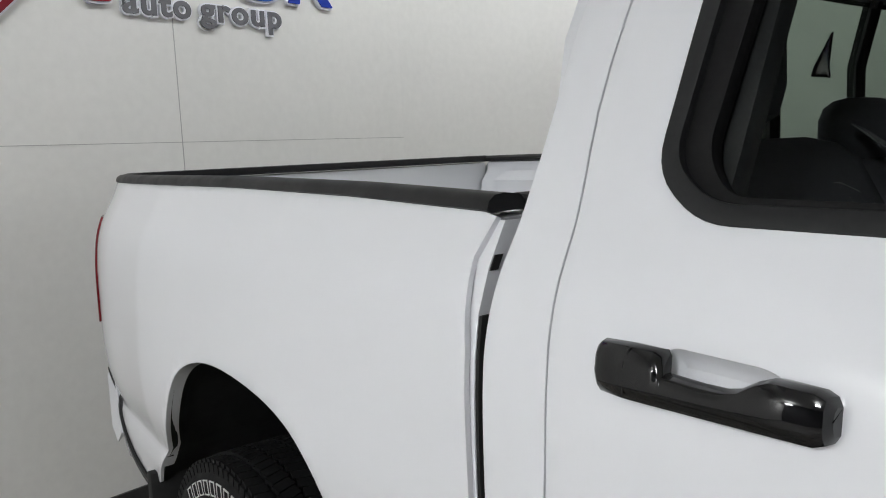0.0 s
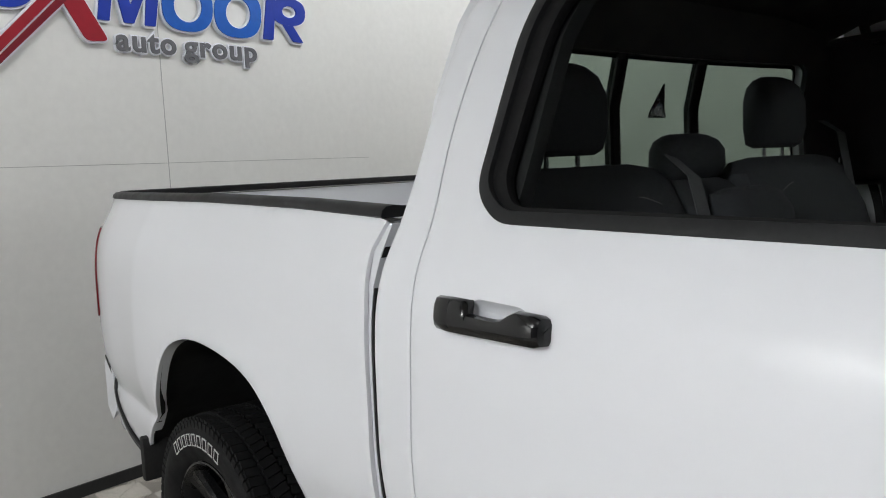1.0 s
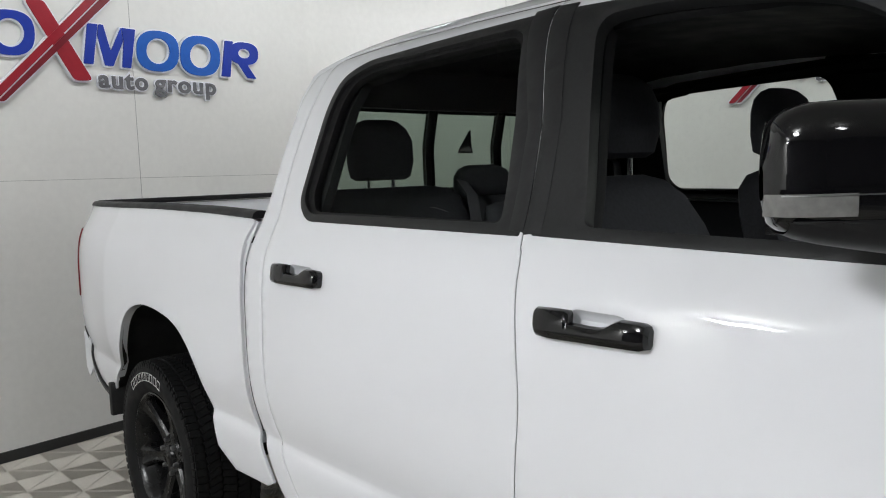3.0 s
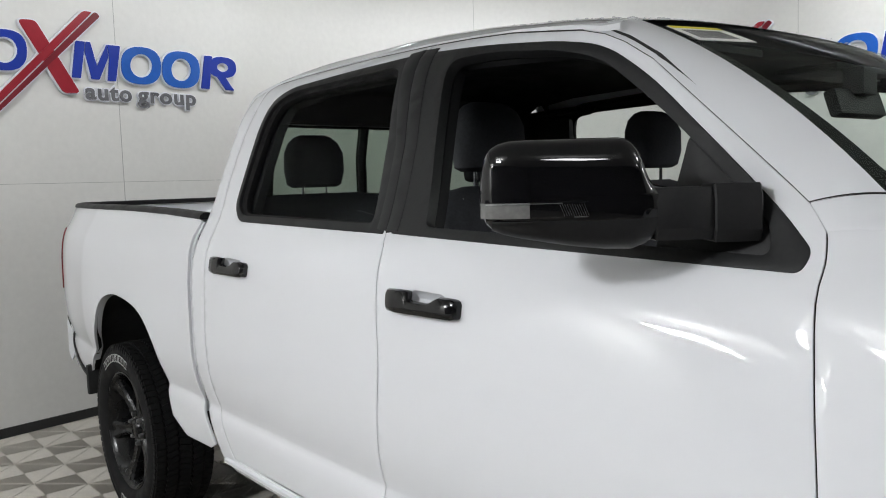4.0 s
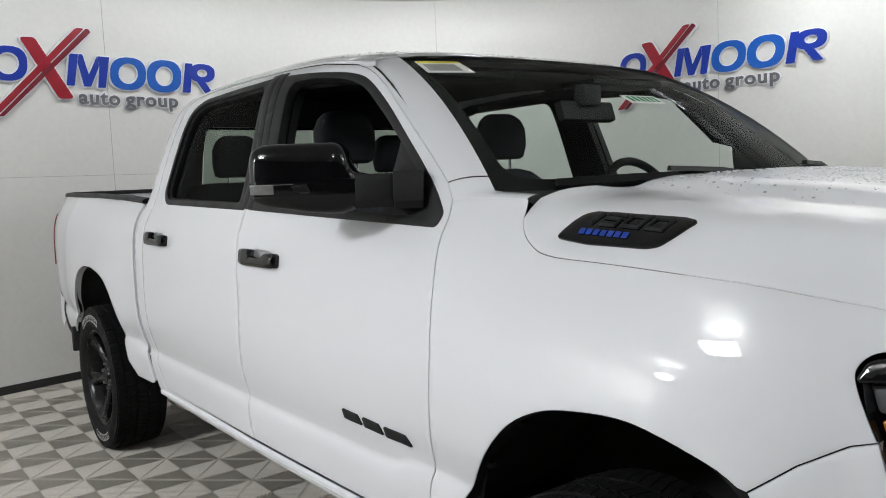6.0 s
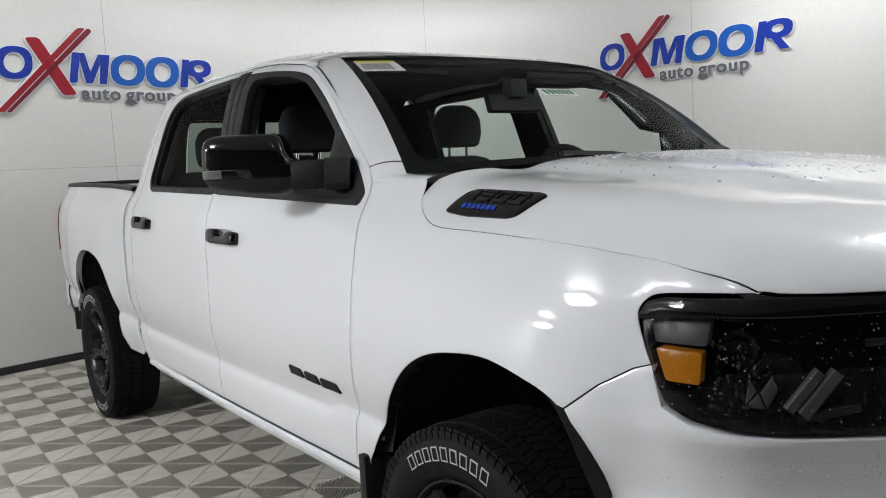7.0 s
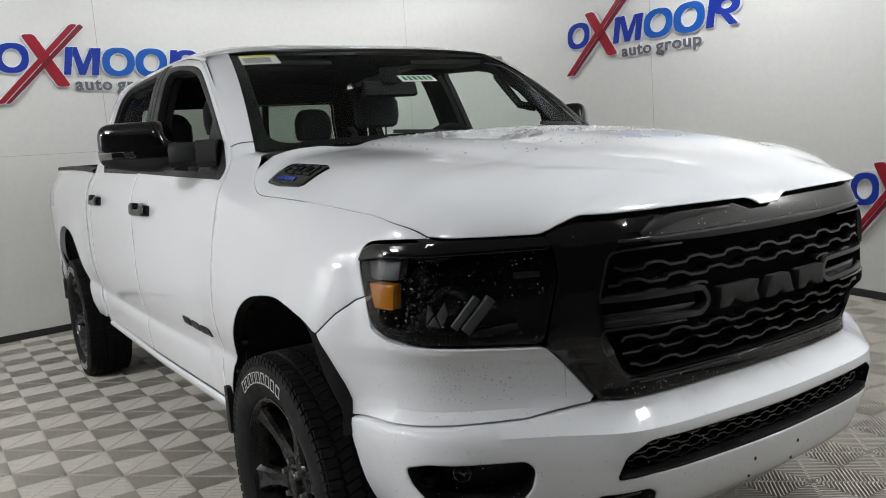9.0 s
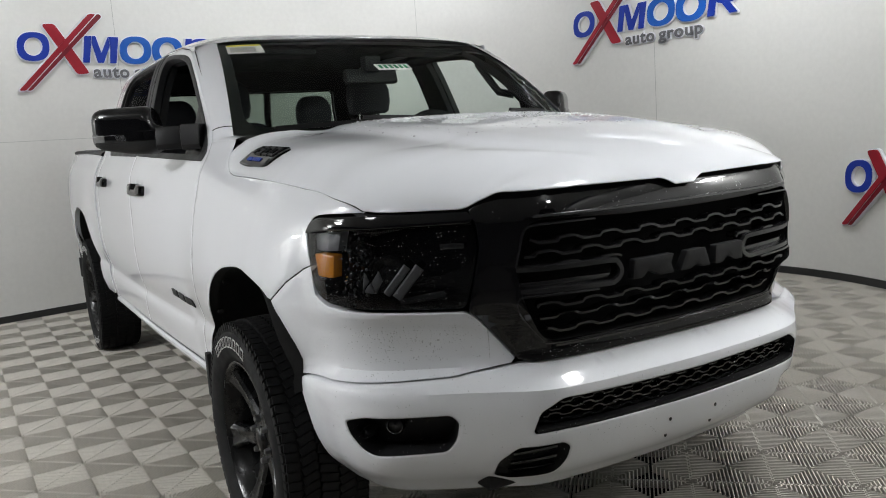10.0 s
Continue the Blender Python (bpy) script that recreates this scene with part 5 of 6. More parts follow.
# rows of waved bars, with a gap for the blocks in the middle band
for i, z in enumerate((1.069, 1.036, 1.004, .906, .870, .830)):
    lo, hi = span(MESH, z)
    lo, hi = lo + .012, hi - .012
    runs = [(lo, hi)] if z != 1.004 else [(lo + .05, 1.40), (2 * S_MID - 1.40, hi - .05)]
    for r0, r1 in runs:
        bm = bmesh.new()
        strip(bm, nose, wavy(z, r0, r1, S_MID + (.0632 if i % 2 == 0 and i < 3 or i == 4 else 0.0), .1265, .0105), .0090, .034, -.005)
        part("grille_bar", bm, BAR_BLACK, grille, flat=True)
for flip in (0, 1):
    m = (lambda l: [(2 * S_MID - s, z) for s, z in l]) if flip else (lambda l: l)
    bm = bmesh.new()
    strip(bm, nose, m(smooth([(1.078, 1.006), (1.20, 1.005), (1.345, 1.003), (1.366, .995), (1.377, .976), (1.372, .958), (1.355, .947), (1.335, .944), (1.20, .949), (1.060, .950)], 3)), .017, .034, .004)
    part("grille_bracket", bm, BAR_BLACK, grille)
    bm = bmesh.new()
    plate(bm, nose, m([(1.075, .955), (1.345, .955), (1.352, .968), (1.210, .972), (1.085, .970)]), -.014, .02)
    part("grille_bar", bm, BAR_BLACK, grille)
    bm = bmesh.new()
    strip(bm, nose, m(smooth([(1.30, 1.1165), (1.19, 1.1165), (1.122, 1.113), (1.104, 1.096), (1.094, 1.060), (1.082, 1.012)], 3)), .006, .012, .0095)
    part("grille_lip", bm, BAR_BLACK, grille)
    bm = bmesh.new()
    strip(bm, nose, m(smooth([(1.30, .9355), (1.12, .9385), (1.086, .930), (1.084, .905), (1.100, .868), (1.150, .814), (1.172, .802), (1.30, .799)], 3)), .006, .012, .0095)
    part("grille_lip", bm, BAR_BLACK, grille)
for outline_ in ([(1.407, .944), (1.440, .944), (1.462, .962), (1.500, .944), (1.552, .944), (1.540, .970), (1.552, .996), (1.415, .996)],
                 [(1.574, .944), (1.612, .944), (1.640, .956), (1.662, .944), (1.692, .944), (1.672, .996), (1.600, .996)],
                 [(1.712, .944), (1.742, .944), (1.765, .960), (1.800, .944), (1.832, .944), (1.834, .996), (1.716, .996)]):
    bm = bmesh.new()
    plate(bm, nose, rounded(outline_, .005, 3), .010, .022, .02)
    part("grille_block", bm, SATIN_BLACK, grille, "plain satin black raised block")
bm = bmesh.new()
strip(bm, nose, [(1.13 + i * (S_MID - 1.13) / 10, 1.1365) for i in range(21)], .008, .010, .0125)
part("grille_lip", bm, BAR_BLACK, grille)
bm = bmesh.new()
strip(bm, nose, [(1.19 + i * (S_MID - 1.19) / 10, .7955) for i in range(21)], .008, .012, .012)
part("grille_lip", bm, BAR_BLACK, grille)

# bumper openings
bm = bmesh.new()
tray(bm, rounded(LOWGR, .012), nose, .09, .004)
part("bumper_grille", bm, GRILLE_DARK, bumper)
for i, z in enumerate((.660, .643, .626, .609)):
    lo, hi = span(LOWGR, z)
    bm = bmesh.new()
    strip(bm, nose, wavy(z - .004, lo + .004, hi - .004, S_MID + (.0 if i % 2 else .032), .064, .007), .006, .02, -.030)
    part("grille_bar", bm, BAR_BLACK, bumper)
bm = bmesh.new()
strip(bm, nose, [(1.112 + i * (S_MID - 1.112) / 10, .592) for i in range(21)], .014, .03, -.003)
part("grille_lip", bm, SATIN_BLACK, bumper)
for flip in (0, 1):
    m = (lambda l: [(2 * S_MID - s, z) for s, z in l]) if flip else (lambda l: l)
    bm = bmesh.new()
    tray(bm, m(FOG), nose, .085, .006)
    fog = part("fog_lamp_recess", bm, SATIN_BLACK, bumper, "black fog lamp recess")
    bm = bmesh.new()
    tray(bm, m(TOW), nose, .040, .006)
    part("tow_hook_recess", bm, LINER, bumper, "black tow hook opening")
    for z in (.455, .485, .515):
        bm = bmesh.new()
        strip(bm, nose, m([(1.03 + (z - .455) * .3, z + .002), (1.10, z + .012), (1.17, z + .020)]), .010, .010, -.024)
        part("grille_bar", bm, BAR_BLACK, bumper)
    for s, z, r, lab in ((.745, .612, .022, "small dark fog lamp"), (.648, .580, .013, "")):
        bm = bmesh.new()
        c = Vector(nose(2 * S_MID - s if flip else s, z, -.05))
        nrm = (Vector(nose(2 * S_MID - s if flip else s, z, 0)) - c).normalized()
        rot = nrm.to_track_quat("Y", "Z").to_matrix().to_4x4()
        lathe(bm, [(r * 1.2, -.035), (r * 1.2, .0), (r, .022), (r * .86, .024), (r * .8, .014), (.0005, .020)], 20)
        for v in bm.verts:
            v.co = c + rot @ v.co
        part("fog_lamp" if lab else "sensor", bm, SMOKED if lab else SATIN_BLACK, fog, lab)
for s in (-.089, .089):
    for z in (.539, .487):
        bm = bmesh.new()
        c = Vector(nose(S_MID + s, z, .0012))
        lathe(bm, [(.0055, 0), (.0005, .0004)], 12)
        for v in bm.verts:
            v.co = c + Vector((v.co.y, v.co.x, v.co.z))
        part("plate_hole", bm, LINER, bumper)

# under the bonnet edge and round the nose: the dark inner shell behind the gaps
def inner_shell(bm):
    sheet(bm, [(-.50, .60), (-.46, 1.33), (-.20, 1.26), (.28, 1.22), (.450, 1.19), (.450, 1.02), (.500, .912), (.68, .895), (.68, .78), (.45, .74), (.40, .95), (.30, .98), (.12, 1.03), (-.02, 1.03), (-.2, .98), (-.33, .85), (-.42, .62)], flank, (), .06, 0, -.035)


both("inner_panel", LINER, inner_shell)
bm = bmesh.new()
loft(bm, [[(x, y, hood_at(max(-.36, min(.93, x)), y * .97)[2] - .05) for y in [.84 * hood_edge_y(max(-.36, min(.93, x))) / .87 * (k / 8) for k in range(-8, 9)]] for x in [-.34 + i * .08 for i in range(16)]])
part("inner_panel", bm, LINER, truck)

# cowl and wipers
bm = bmesh.new()
rows = []
for i in range(21):
    u = -1 + i / 10
    f0 = Vector(screen_at(u, -.005))
    x_h = np.interp(abs(f0.y), [0, .363, .6, .79], [-.18, -.232, -.296, -.31])
    rows.append([f0 + Vector((-.03, 0, .005)), f0 + Vector((.02, 0, -.006)), Vector((float(x_h) + .02, f0.y, hood_at(float(max(-.36, x_h)), f0.y)[2] - .022)), Vector((float(x_h) + .05, f0.y, hood_at(float(max(-.36, x_h)), f0.y)[2] - .06))])
loft(bm, rows)
part("cowl", bm, SATIN_BLACK, truck, "black plastic cowl under the windscreen")
for y0, y1 in ((-.64, -.02), (.08, .62)):
    wiper = empty("wiper")
    wiper.parent = truck
    wiper["label"] = "black wiper blade on its arm"
    bm = bmesh.new()
    sweep(bm, [Vector(screen(y0 / .78 + (y1 - y0) / .78 * i / 12, .012 + .014 * math.sin(math.pi * i / 12) + .010 * i / 12, .012)) for i in range(13)], [(-.006, -.008), (.006, -.008), (.004, .010), (-.004, .010)])
    part("blade", bm, RUBBER, wiper)
    bm = bmesh.new()
    ya = (y0 + y1) / 2
    sweep(bm, [Vector(screen(ya / .78, .045, .026)), Vector(screen((ya + .16) / .78, .025, .030)), Vector(screen((y1 + .03) / .78, -.01, .024)), Vector(screen((y1 + .06) / .78, -.03, .012))], [(-.009, -.006), (.009, -.006), (.006, .007), (-.006, .007)])
    part("arm", bm, SATIN_BLACK, wiper)
    bm = bmesh.new()
    c = Vector(screen((y1 + .06) / .78, -.03, .012))
    box(bm, c.x - .02, c.y - .025, c.z - .02, c.x + .02, c.y + .025, c.z + .014, .008)
    part("pivot", bm, SATIN_BLACK, wiper)

# windscreen border, stickers
bm = bmesh.new()
sheet(bm, rounded([(-1.0, -.01, .06), (1.0, -.01, .06), (1.0, 1.0), (-1.0, 1.0)], .015), screen, [rounded([(-.945, .050, .10), (.945, .050, .10), (.940, .955), (-.940, .955)], .05)], .06, 0, -.004)
part("windscreen_border", bm, GLOSS_BLACK, truck, "black ceramic border")


def sticker(name, u0, k0, u1, k1, mat, out, label=""):
    bm = bmesh.new()
    sheet(bm, [(u0, k0), (u1, k0), (u1, k1), (u0, k1)], screen, (), .05, .0004, out)
    return part(name, bm, mat, windscreen, label)


sticker("window_sticker", -.950, .775, -.730, .912, PAPER, .003, "white label with a yellow band and grey print")
sticker("sticker_band", -.945, .890, -.735, .913, YELLOW, .0038)
for i in range(16):
    sticker("print_bar", -.930 + i * .0098, .792, -.924 + i * .0098, .870, INK, .0038)
sticker("stock_label", -.135, .500, .095, .568, PAPER, .003, "white label with a handwritten green number")
for i in range(6):
    sticker("print_bar", -.115 + i * .034, .512, -.094 + i * .034, .556, GREEN_INK, .0038)

# bed: rail caps, inner sides, floor, tailgate, lamps, rear bumper
def rail_top(x):
    return float(np.interp(x, [-4.84, -4.63, -3.7, -3.2, -2.84], [1.440, 1.440, 1.430, 1.417, 1.401]))


def rail_cap(bm):
    rows = []
    for i in range(34):
        x = -2.842 - i * .008 if i < 5 else -2.874 - (i - 4) * .0667
        z = rail_top(x)
        w = half_width(x, z - .03)
        rows.append([(x, -(w - .004), z - .026), (x, -(w + .003), z - .022), (x, -(w - .001), z - .010), (x, -(w - .012), z - .002), (x, -(w - .03), z), (x, -(w - .058), z - .003), (x, -(w - .066), z - .010), (x, -(w - .067), z - .024)])
    loft(bm, rows)
    for r in (rows[0], rows[-1]):
        bm.faces.new([bm.verts.new(p) for p in r])


both("rail_cap", SATIN_BLACK, rail_cap, label="black plastic bed rail cap")


def bed_inner(bm):
    rows = []
    for i in range(42):
        x = -2.86 - i * .0465
        z = rail_top(x)
        w = half_width(x, z - .05)
        rib = .012 if (i // 5) % 2 else 0
        rows.append([(x, -(w - .064), z - .03), (x, -(w - .070), z - .07), (x, -(w - .105 - rib), z - .11), (x, -(w - .125 - rib), z - .26), (x, -(w - .15), 1.08 if abs(x + 3.67) < .66 else .93), (x, -(w - .17), 1.06 if abs(x + 3.67) < .66 else .88)])
    loft(bm, rows)


inner_sides = both("bed_inner_side", PAINT, bed_inner)
for s, o in ((-1, inner_sides[0]), (1, inner_sides[1])):
    for i in range(5):
        x = -3.02 - i * .30
        bm = bmesh.new()
        w = half_width(x, 1.35) - .066
        # black disc stands for the shade inside an open hole
        lathe(bm, [(.010, 0), (.009, .002), (.0005, .0022)], 14)
        for v in bm.verts:
            v.co = Vector((x + v.co.x, s * (w - .004) - s * v.co.y, rail_top(x) - .062 + v.co.z))
        part("hole_mark", bm, LINER, o)
bm = bmesh.new()
box(bm, -4.80, -.53, .86, -2.86, .53, .89, .004)
for i in range(9):
    box(bm, -4.78, -.50 + i * .115, .89, -2.88, -.62 + i * .115, .902, .003)
part("bed_floor", bm, PAINT, truck)
bm = bmesh.new()
box(bm, -2.888, -.885, .55, -2.852, .885, 1.371, .012)
part("bed_front_wall", bm, PAINT, truck)
bm = bmesh.new()
box(bm, -2.892, -.84, 1.372, -2.850, .84, 1.397, .008)
part("rail_cap", bm, SATIN_BLACK, truck, "black cap on the bed's front wall")
bm = bmesh.new()
box(bm, -4.845, -.785, .79, -4.775, .785, 1.412, .02)
tailgate = part("tailgate", bm, PAINT, truck, "white closed tailgate")
bm = bmesh.new()
box(bm, -4.855, -.79, 1.414, -4.765, .79, 1.442, .01)
part("tailgate_cap", bm, SATIN_BLACK, tailgate, "black plastic cap")
bm = bmesh.new()
box(bm, -4.862, -.14, 1.06, -4.846, .14, 1.16, .01)
part("tailgate_handle", bm, GLOSS_BLACK, tailgate)


def tail_lamp(bm):
    sheet(bm, rounded([(-4.840, .975), (-4.690, .975), (-4.698, 1.10), (-4.722, 1.27), (-4.742, 1.305), (-4.840, 1.31)], .02), flank, (), .025, .03, .006)
    rows = [[Vector(flank(-4.838, z, .003)), Vector((-4.856, -.80, z)), Vector((-4.856, -.71, z))] for z in (.975, 1.05, 1.15, 1.25, 1.31)]
    loft(bm, rows)


both("tail_lamp", RED_LENS, tail_lamp, label="red tail lamp wrapping the bed's corner")


def rear_bumper(bm):
    rows = []
    for y, x0, x1 in ((-.92, -4.70, -4.80), (-.90, -4.70, -4.86), (-.86, -4.70, -4.93), (-.6, -4.72, -4.985), (0, -4.72, -4.995)):
        rows.append([(x0, y, .60), (x0, y, .775), (x1 + .02, y, .790), (x1, y, .775), (x1, y, .60), (x1 + .05, y, .555), (x0, y, .60)])
    loft(bm, rows)
    bm.faces.new([bm.verts.new(q) for q in rows[0][:-1]])


both("rear_bumper", PAINT, rear_bumper, label="white rear bumper end")
both("bumper_corner", PAINT, lambda bm: sheet(bm, [(-4.82, .795), (-4.765, .790), (-4.735, .735), (-4.68, .668), (-4.60, .608), (-4.52, .566), (-4.62, .545), (-4.82, .600)], flank, (), .04, .02, .002))


def bumper_strip(bm):
    pts = smooth([(-4.765, .806), (-4.745, .782), (-4.722, .738), (-4.668, .676), (-4.582, .616), (-4.480, .570), (-4.385, .548), (-4.29, .545)], 3)
    strip(bm, flank, pts, .026, .02, .006)


both("bumper_end_trim", SATIN_BLACK, bumper_strip, label="black trim at the bumper's end")
# jamb and black seal in the gap between cab and bed
def upright(bm, x0, x1, d0, d1, z0, z1):
    """A post that follows the flank's curve at depths d0 and d1 behind it."""
    rows = []
    for i in range(13):
        z = z0 + (z1 - z0) * i / 12
        w = half_width(-2.83, z)
        rows.append([(x0, -(w - d0), z), (x1, -(w - d0), z), (x1, -(w - d1), z), (x0, -(w - d1), z), (x0, -(w - d0), z)])
    loft(bm, rows)
    for r in (rows[0], rows[-1]):
        bm.faces.new([bm.verts.new(q) for q in r[:-1]])


both("bed_jamb", PAINT, lambda bm: upright(bm, -2.846, -2.818, .010, .090, .66, 1.366), label="white jamb between cab and bed")
both("gap_seal", LINER, lambda bm: upright(bm, -2.8185, -2.812, .012, .080, .70, 1.245), label="black seal strip between cab and bed")
# black patch that stands for the dark of the jamb's hole
both("hole_mark", LINER, lambda bm: upright(bm, -2.8185, -2.8160, .013, .027, 1.302, 1.322))
# arch lips and clips
for arch, name in ((ARCH_F[4:41], "arch_lip"), (ARCH_R[4:-4], "arch_lip")):
    both(name, PAINT if arch[0][0] < -2 else LINER, lambda bm: loft(bm, [[flank(s, z, o) for s, z in arch] for o in (-.002, -.018, -.034)]))
for s, z in ((-.425, .67), (-.345, .785), (-.235, .905)):
    both("liner_clip", LINER, lambda bm: box(bm, s - .006, -.945, z - .007, s + .014, -.925, z + .007, .003))
for s, z in ((-4.135, .70), (-4.04, .845), (-3.95, .94)):
    both("liner_clip", LINER, lambda bm: box(bm, s + .004, -.968, z - .007, s + .026, -.950, z + .007, .003))
both("mud_flap", LINER, lambda bm: box(bm, -4.250, -.985, .47, -4.215, -.72, .62, .006), label="black mud flap")
both("mud_flap", LINER, lambda bm: box(bm, -.535, -.965, .43, -.50, -.70, .60, .006), label="black mud flap")
both("sill_strip", PAINT, lambda bm: loft(bm, [[flank(-2.66 + i * .105, z, o) for i in range(21)] for z, o in ((.524, .0), (.520, .010), (.508, .012), (.495, .004), (.47, -.02), (.44, -.07))]), label="white sill under the doors")


# ---- cabin ----
def back_x(y, z):
    return -2.782 - .085 * (1 - min(1.0, abs(y) / .88) ** 2) + max(0.0, z - 1.6) * .26


back = lifted(lambda y, z: (back_x(y, z), y, z), -1)
back_line = [(-.915, .62), (.915, .62), (.90, 1.30), (.862, 1.42), (.815, 1.60), (.768, 1.75), (.725, 1.82), (.66, 1.862), (.45, 1.892), (0, 1.902), (-.45, 1.892), (-.66, 1.862), (-.725, 1.82), (-.768, 1.75), (-.815, 1.60), (-.862, 1.42), (-.90, 1.30)]
rear_hole = rounded([(-.66, 1.40), (.66, 1.40), (.625, 1.735), (-.625, 1.735)], .04)
bm = bmesh.new()
sheet(bm, back_line, back, [rear_hole], .06, .03)
part("cab_back", bm, PAINT, truck)
rear_window = empty("rear_window")
rear_window.parent = truck
rear_window["label"] = "rear window of three tinted panes"
bm = bmesh.new()
sheet(bm, inset(rear_hole, -.03), back, [inset(rear_hole, .014)], .06, .004, -.006)
part("window_seal", bm, TRIM_BLACK, rear_window)
for y0, y1 in ((-.64, -.205), (-.165, .145), (.185, .64)):
    bm = bmesh.new()
    sheet(bm, [(y0, 1.405), (y1, 1.405), (y1 - (.03 if y1 > .5 else 0), 1.73), (y0 + (.03 if y0 < -.5 else 0), 1.73)], back, (), .08, 0, -.010)
    o = part("pane", bm, PRIVACY, rear_window, "tinted glass pane")
    o.visible_shadow = False
for y in (-.185, .165):
    bm = bmesh.new()
    sheet(bm, [(y - .021, 1.40), (y + .021, 1.40), (y + .021, 1.735), (y - .021, 1.735)], back, (), .05, .02, .004)
    part("window_divider", bm, TRIM_BLACK, rear_window)
bm = bmesh.new()
sheet(bm, rounded([(-.047, 1.575), (.035, 1.575), (.010, 1.667), (.004, 1.667)], .006), back, (), .03, .002, -.016)
part("triangle_mark", bm, SMOKED, rear_window, "dark grey triangular mark on the glass")

# dark lining: roof, pillars, doors, floor
bm = bmesh.new()
loft(bm, [[Vector(roof_at(x, v / 10 * .97)) - Vector((0, 0, .045)) for v in range(-10, 11)] for x in [-1.10 - .066 * i for i in range(26)]])
part("headlining", bm, CABIN, truck, "black headlining")
door_card = [(-.56, .60), (-.56, 1.325), (-1.60, 1.36), (-2.62, 1.395), (-2.66, .75), (-2.55, .55)]
both("door_card", CABIN, lambda bm: sheet(bm, door_card, flank, (), .08, .02, -.075))
both("door_sill_trim", TRIM_BLACK, lambda bm: loft(bm, [[flank(-.60 - i * .1, 1.326 + i * .0035, o) for i in range(20)] for o in (-.005, -.075)]))
# pillar linings
PILLAR_B = [(-1.735, 1.375), (-1.505, 1.372), (-1.575, 1.80), (-1.760, 1.81)]
both("pillar_lining", CABIN, lambda bm: sheet(bm, PILLAR_B, flank, (), .06, .03, -.035))
both("pillar_lining", CABIN, lambda bm: sheet(bm, [(-2.52, 1.38), (-2.785, 1.38), (-2.780, 1.62), (-2.745, 1.80), (-2.735, 1.832), (-2.28, 1.840), (-2.32, 1.806), (-2.46, 1.79), (-2.49, 1.70)], flank, (), .06, .03, -.038))
both("pillar_lining", CABIN, lambda bm: sheet(bm, [(-.60, 1.41), (-.66, 1.40), (-.93, 1.64), (-1.08, 1.745), (-1.20, 1.775), (-1.5, 1.80), (-1.76, 1.81), (-2.3, 1.805), (-2.45, 1.79), (-2.6, 1.80), (-2.3, 1.845), (-1.6, 1.85), (-1.15, 1.80), (-.95, 1.70)], flank, (), .06, .02, -.035))


def a_lining(bm):
    rows = []
    for i in range(13):
        t = i / 12
        b = Vector(flank(-.56 - .50 * t, 1.385 + .375 * t, -.04))
        a = Vector(screen(-.945, .02 + .95 * t, -.03))
        rows.append([b, (a + b) / 2 + Vector((-.02, .03, -.01)), a])
    loft(bm, rows)


both("pillar_lining", CABIN, a_lining)
bm = bmesh.new()
sheet(bm, inset(back_line, .03), back, [inset(rear_hole, -.004)], .07, 0, -.045)
part("rear_lining", bm, CABIN, truck)
bm = bmesh.new()
box(bm, -2.75, -.90, .50, -.45, .90, .60, .02)
part("cabin_floor", bm, CABIN, truck)
bm = bmesh.new()
loft(bm, [[(-.50, y, .6), (-.56, y, 1.1), (-.50 - .1 * (y / .8) ** 2 + .0, y, 1.385 - .02 * abs(y)), (-.38 + -.10 * (y / .78) ** 2, y, 1.388), (-.24 - .22 * (y / .785) ** 2, y, 1.375)] for y in [-.80 + i * .08 for i in range(21)]])
part("bulkhead", bm, CABIN, truck)


# dashboard
bm = bmesh.new()
rows = []
for i in range(23):
    y = -.80 + i * .0727
    hump = .035 * math.exp(-(((y - .40) / .2) ** 4))
    e = .05 * (y / .8) ** 2
    rows.append([(-.36 - e * 2.2, y, 1.375), (-.55 - e, y, 1.392 + hump * .4), (-.72 - e, y, 1.395 + hump), (-.80 - e, y, 1.370 + hump), (-.83 - e, y, 1.30), (-.80 - e, y, 1.22), (-.86, y, 1.10), (-.70, y, .90), (-.62, y, .60)])
loft(bm, rows)
part("dashboard", bm, CABIN, truck, "black dashboard")
wheel_rig = empty("steering_wheel")
wheel_rig.parent = truck
wheel_rig["label"] = "black leather steering wheel"
bm = bmesh.new()
tilt = Matrix.Translation((-.955, .40, 1.305)) @ Matrix.Rotation(radians(-26), 4, "Y")
sweep(bm, [tilt @ Vector((0, .188 * math.cos(t), .188 * math.sin(t))) for t in (2 * math.pi * k / 40 for k in range(40))], circle(.0165, 10), closed=True, up=tuple(tilt.to_3x3() @ Vector((1, 0, 0))))
part("rim", bm, CABIN, wheel_rig)
bm = bmesh.new()
box(bm, -.02, -.07, -.06, .03, .07, .05, .02, tilt)
for a in (0, math.pi, -math.pi / 2):
    m = tilt @ Matrix.Rotation(a, 4, "X")
    box(bm, -.012, .05, -.02, .012, .185, .02, .006, m)
part("hub", bm, CABIN, wheel_rig)


# seats
def cushion(bm, rows, n=18):
    """A padded block from sections (centre, half width along y, half depth, lean) lofted upwards."""
    loops = []
    for (x, y, z), hw, hd, pw in rows:
        pts = []
        for k in range(n):
            t = 2 * math.pi * k / n
            c, s = math.cos(t), math.sin(t)
            pts.append((x + hd * math.copysign(abs(s) ** pw, s), y + hw * math.copysign(abs(c) ** pw, c), z))
        pts.append(pts[0])
        loops.append(pts)
    loft(bm, loops)
    for l in (loops[0], loops[-1]):
        bm.faces.new([bm.verts.new(p) for p in l[:-1]])


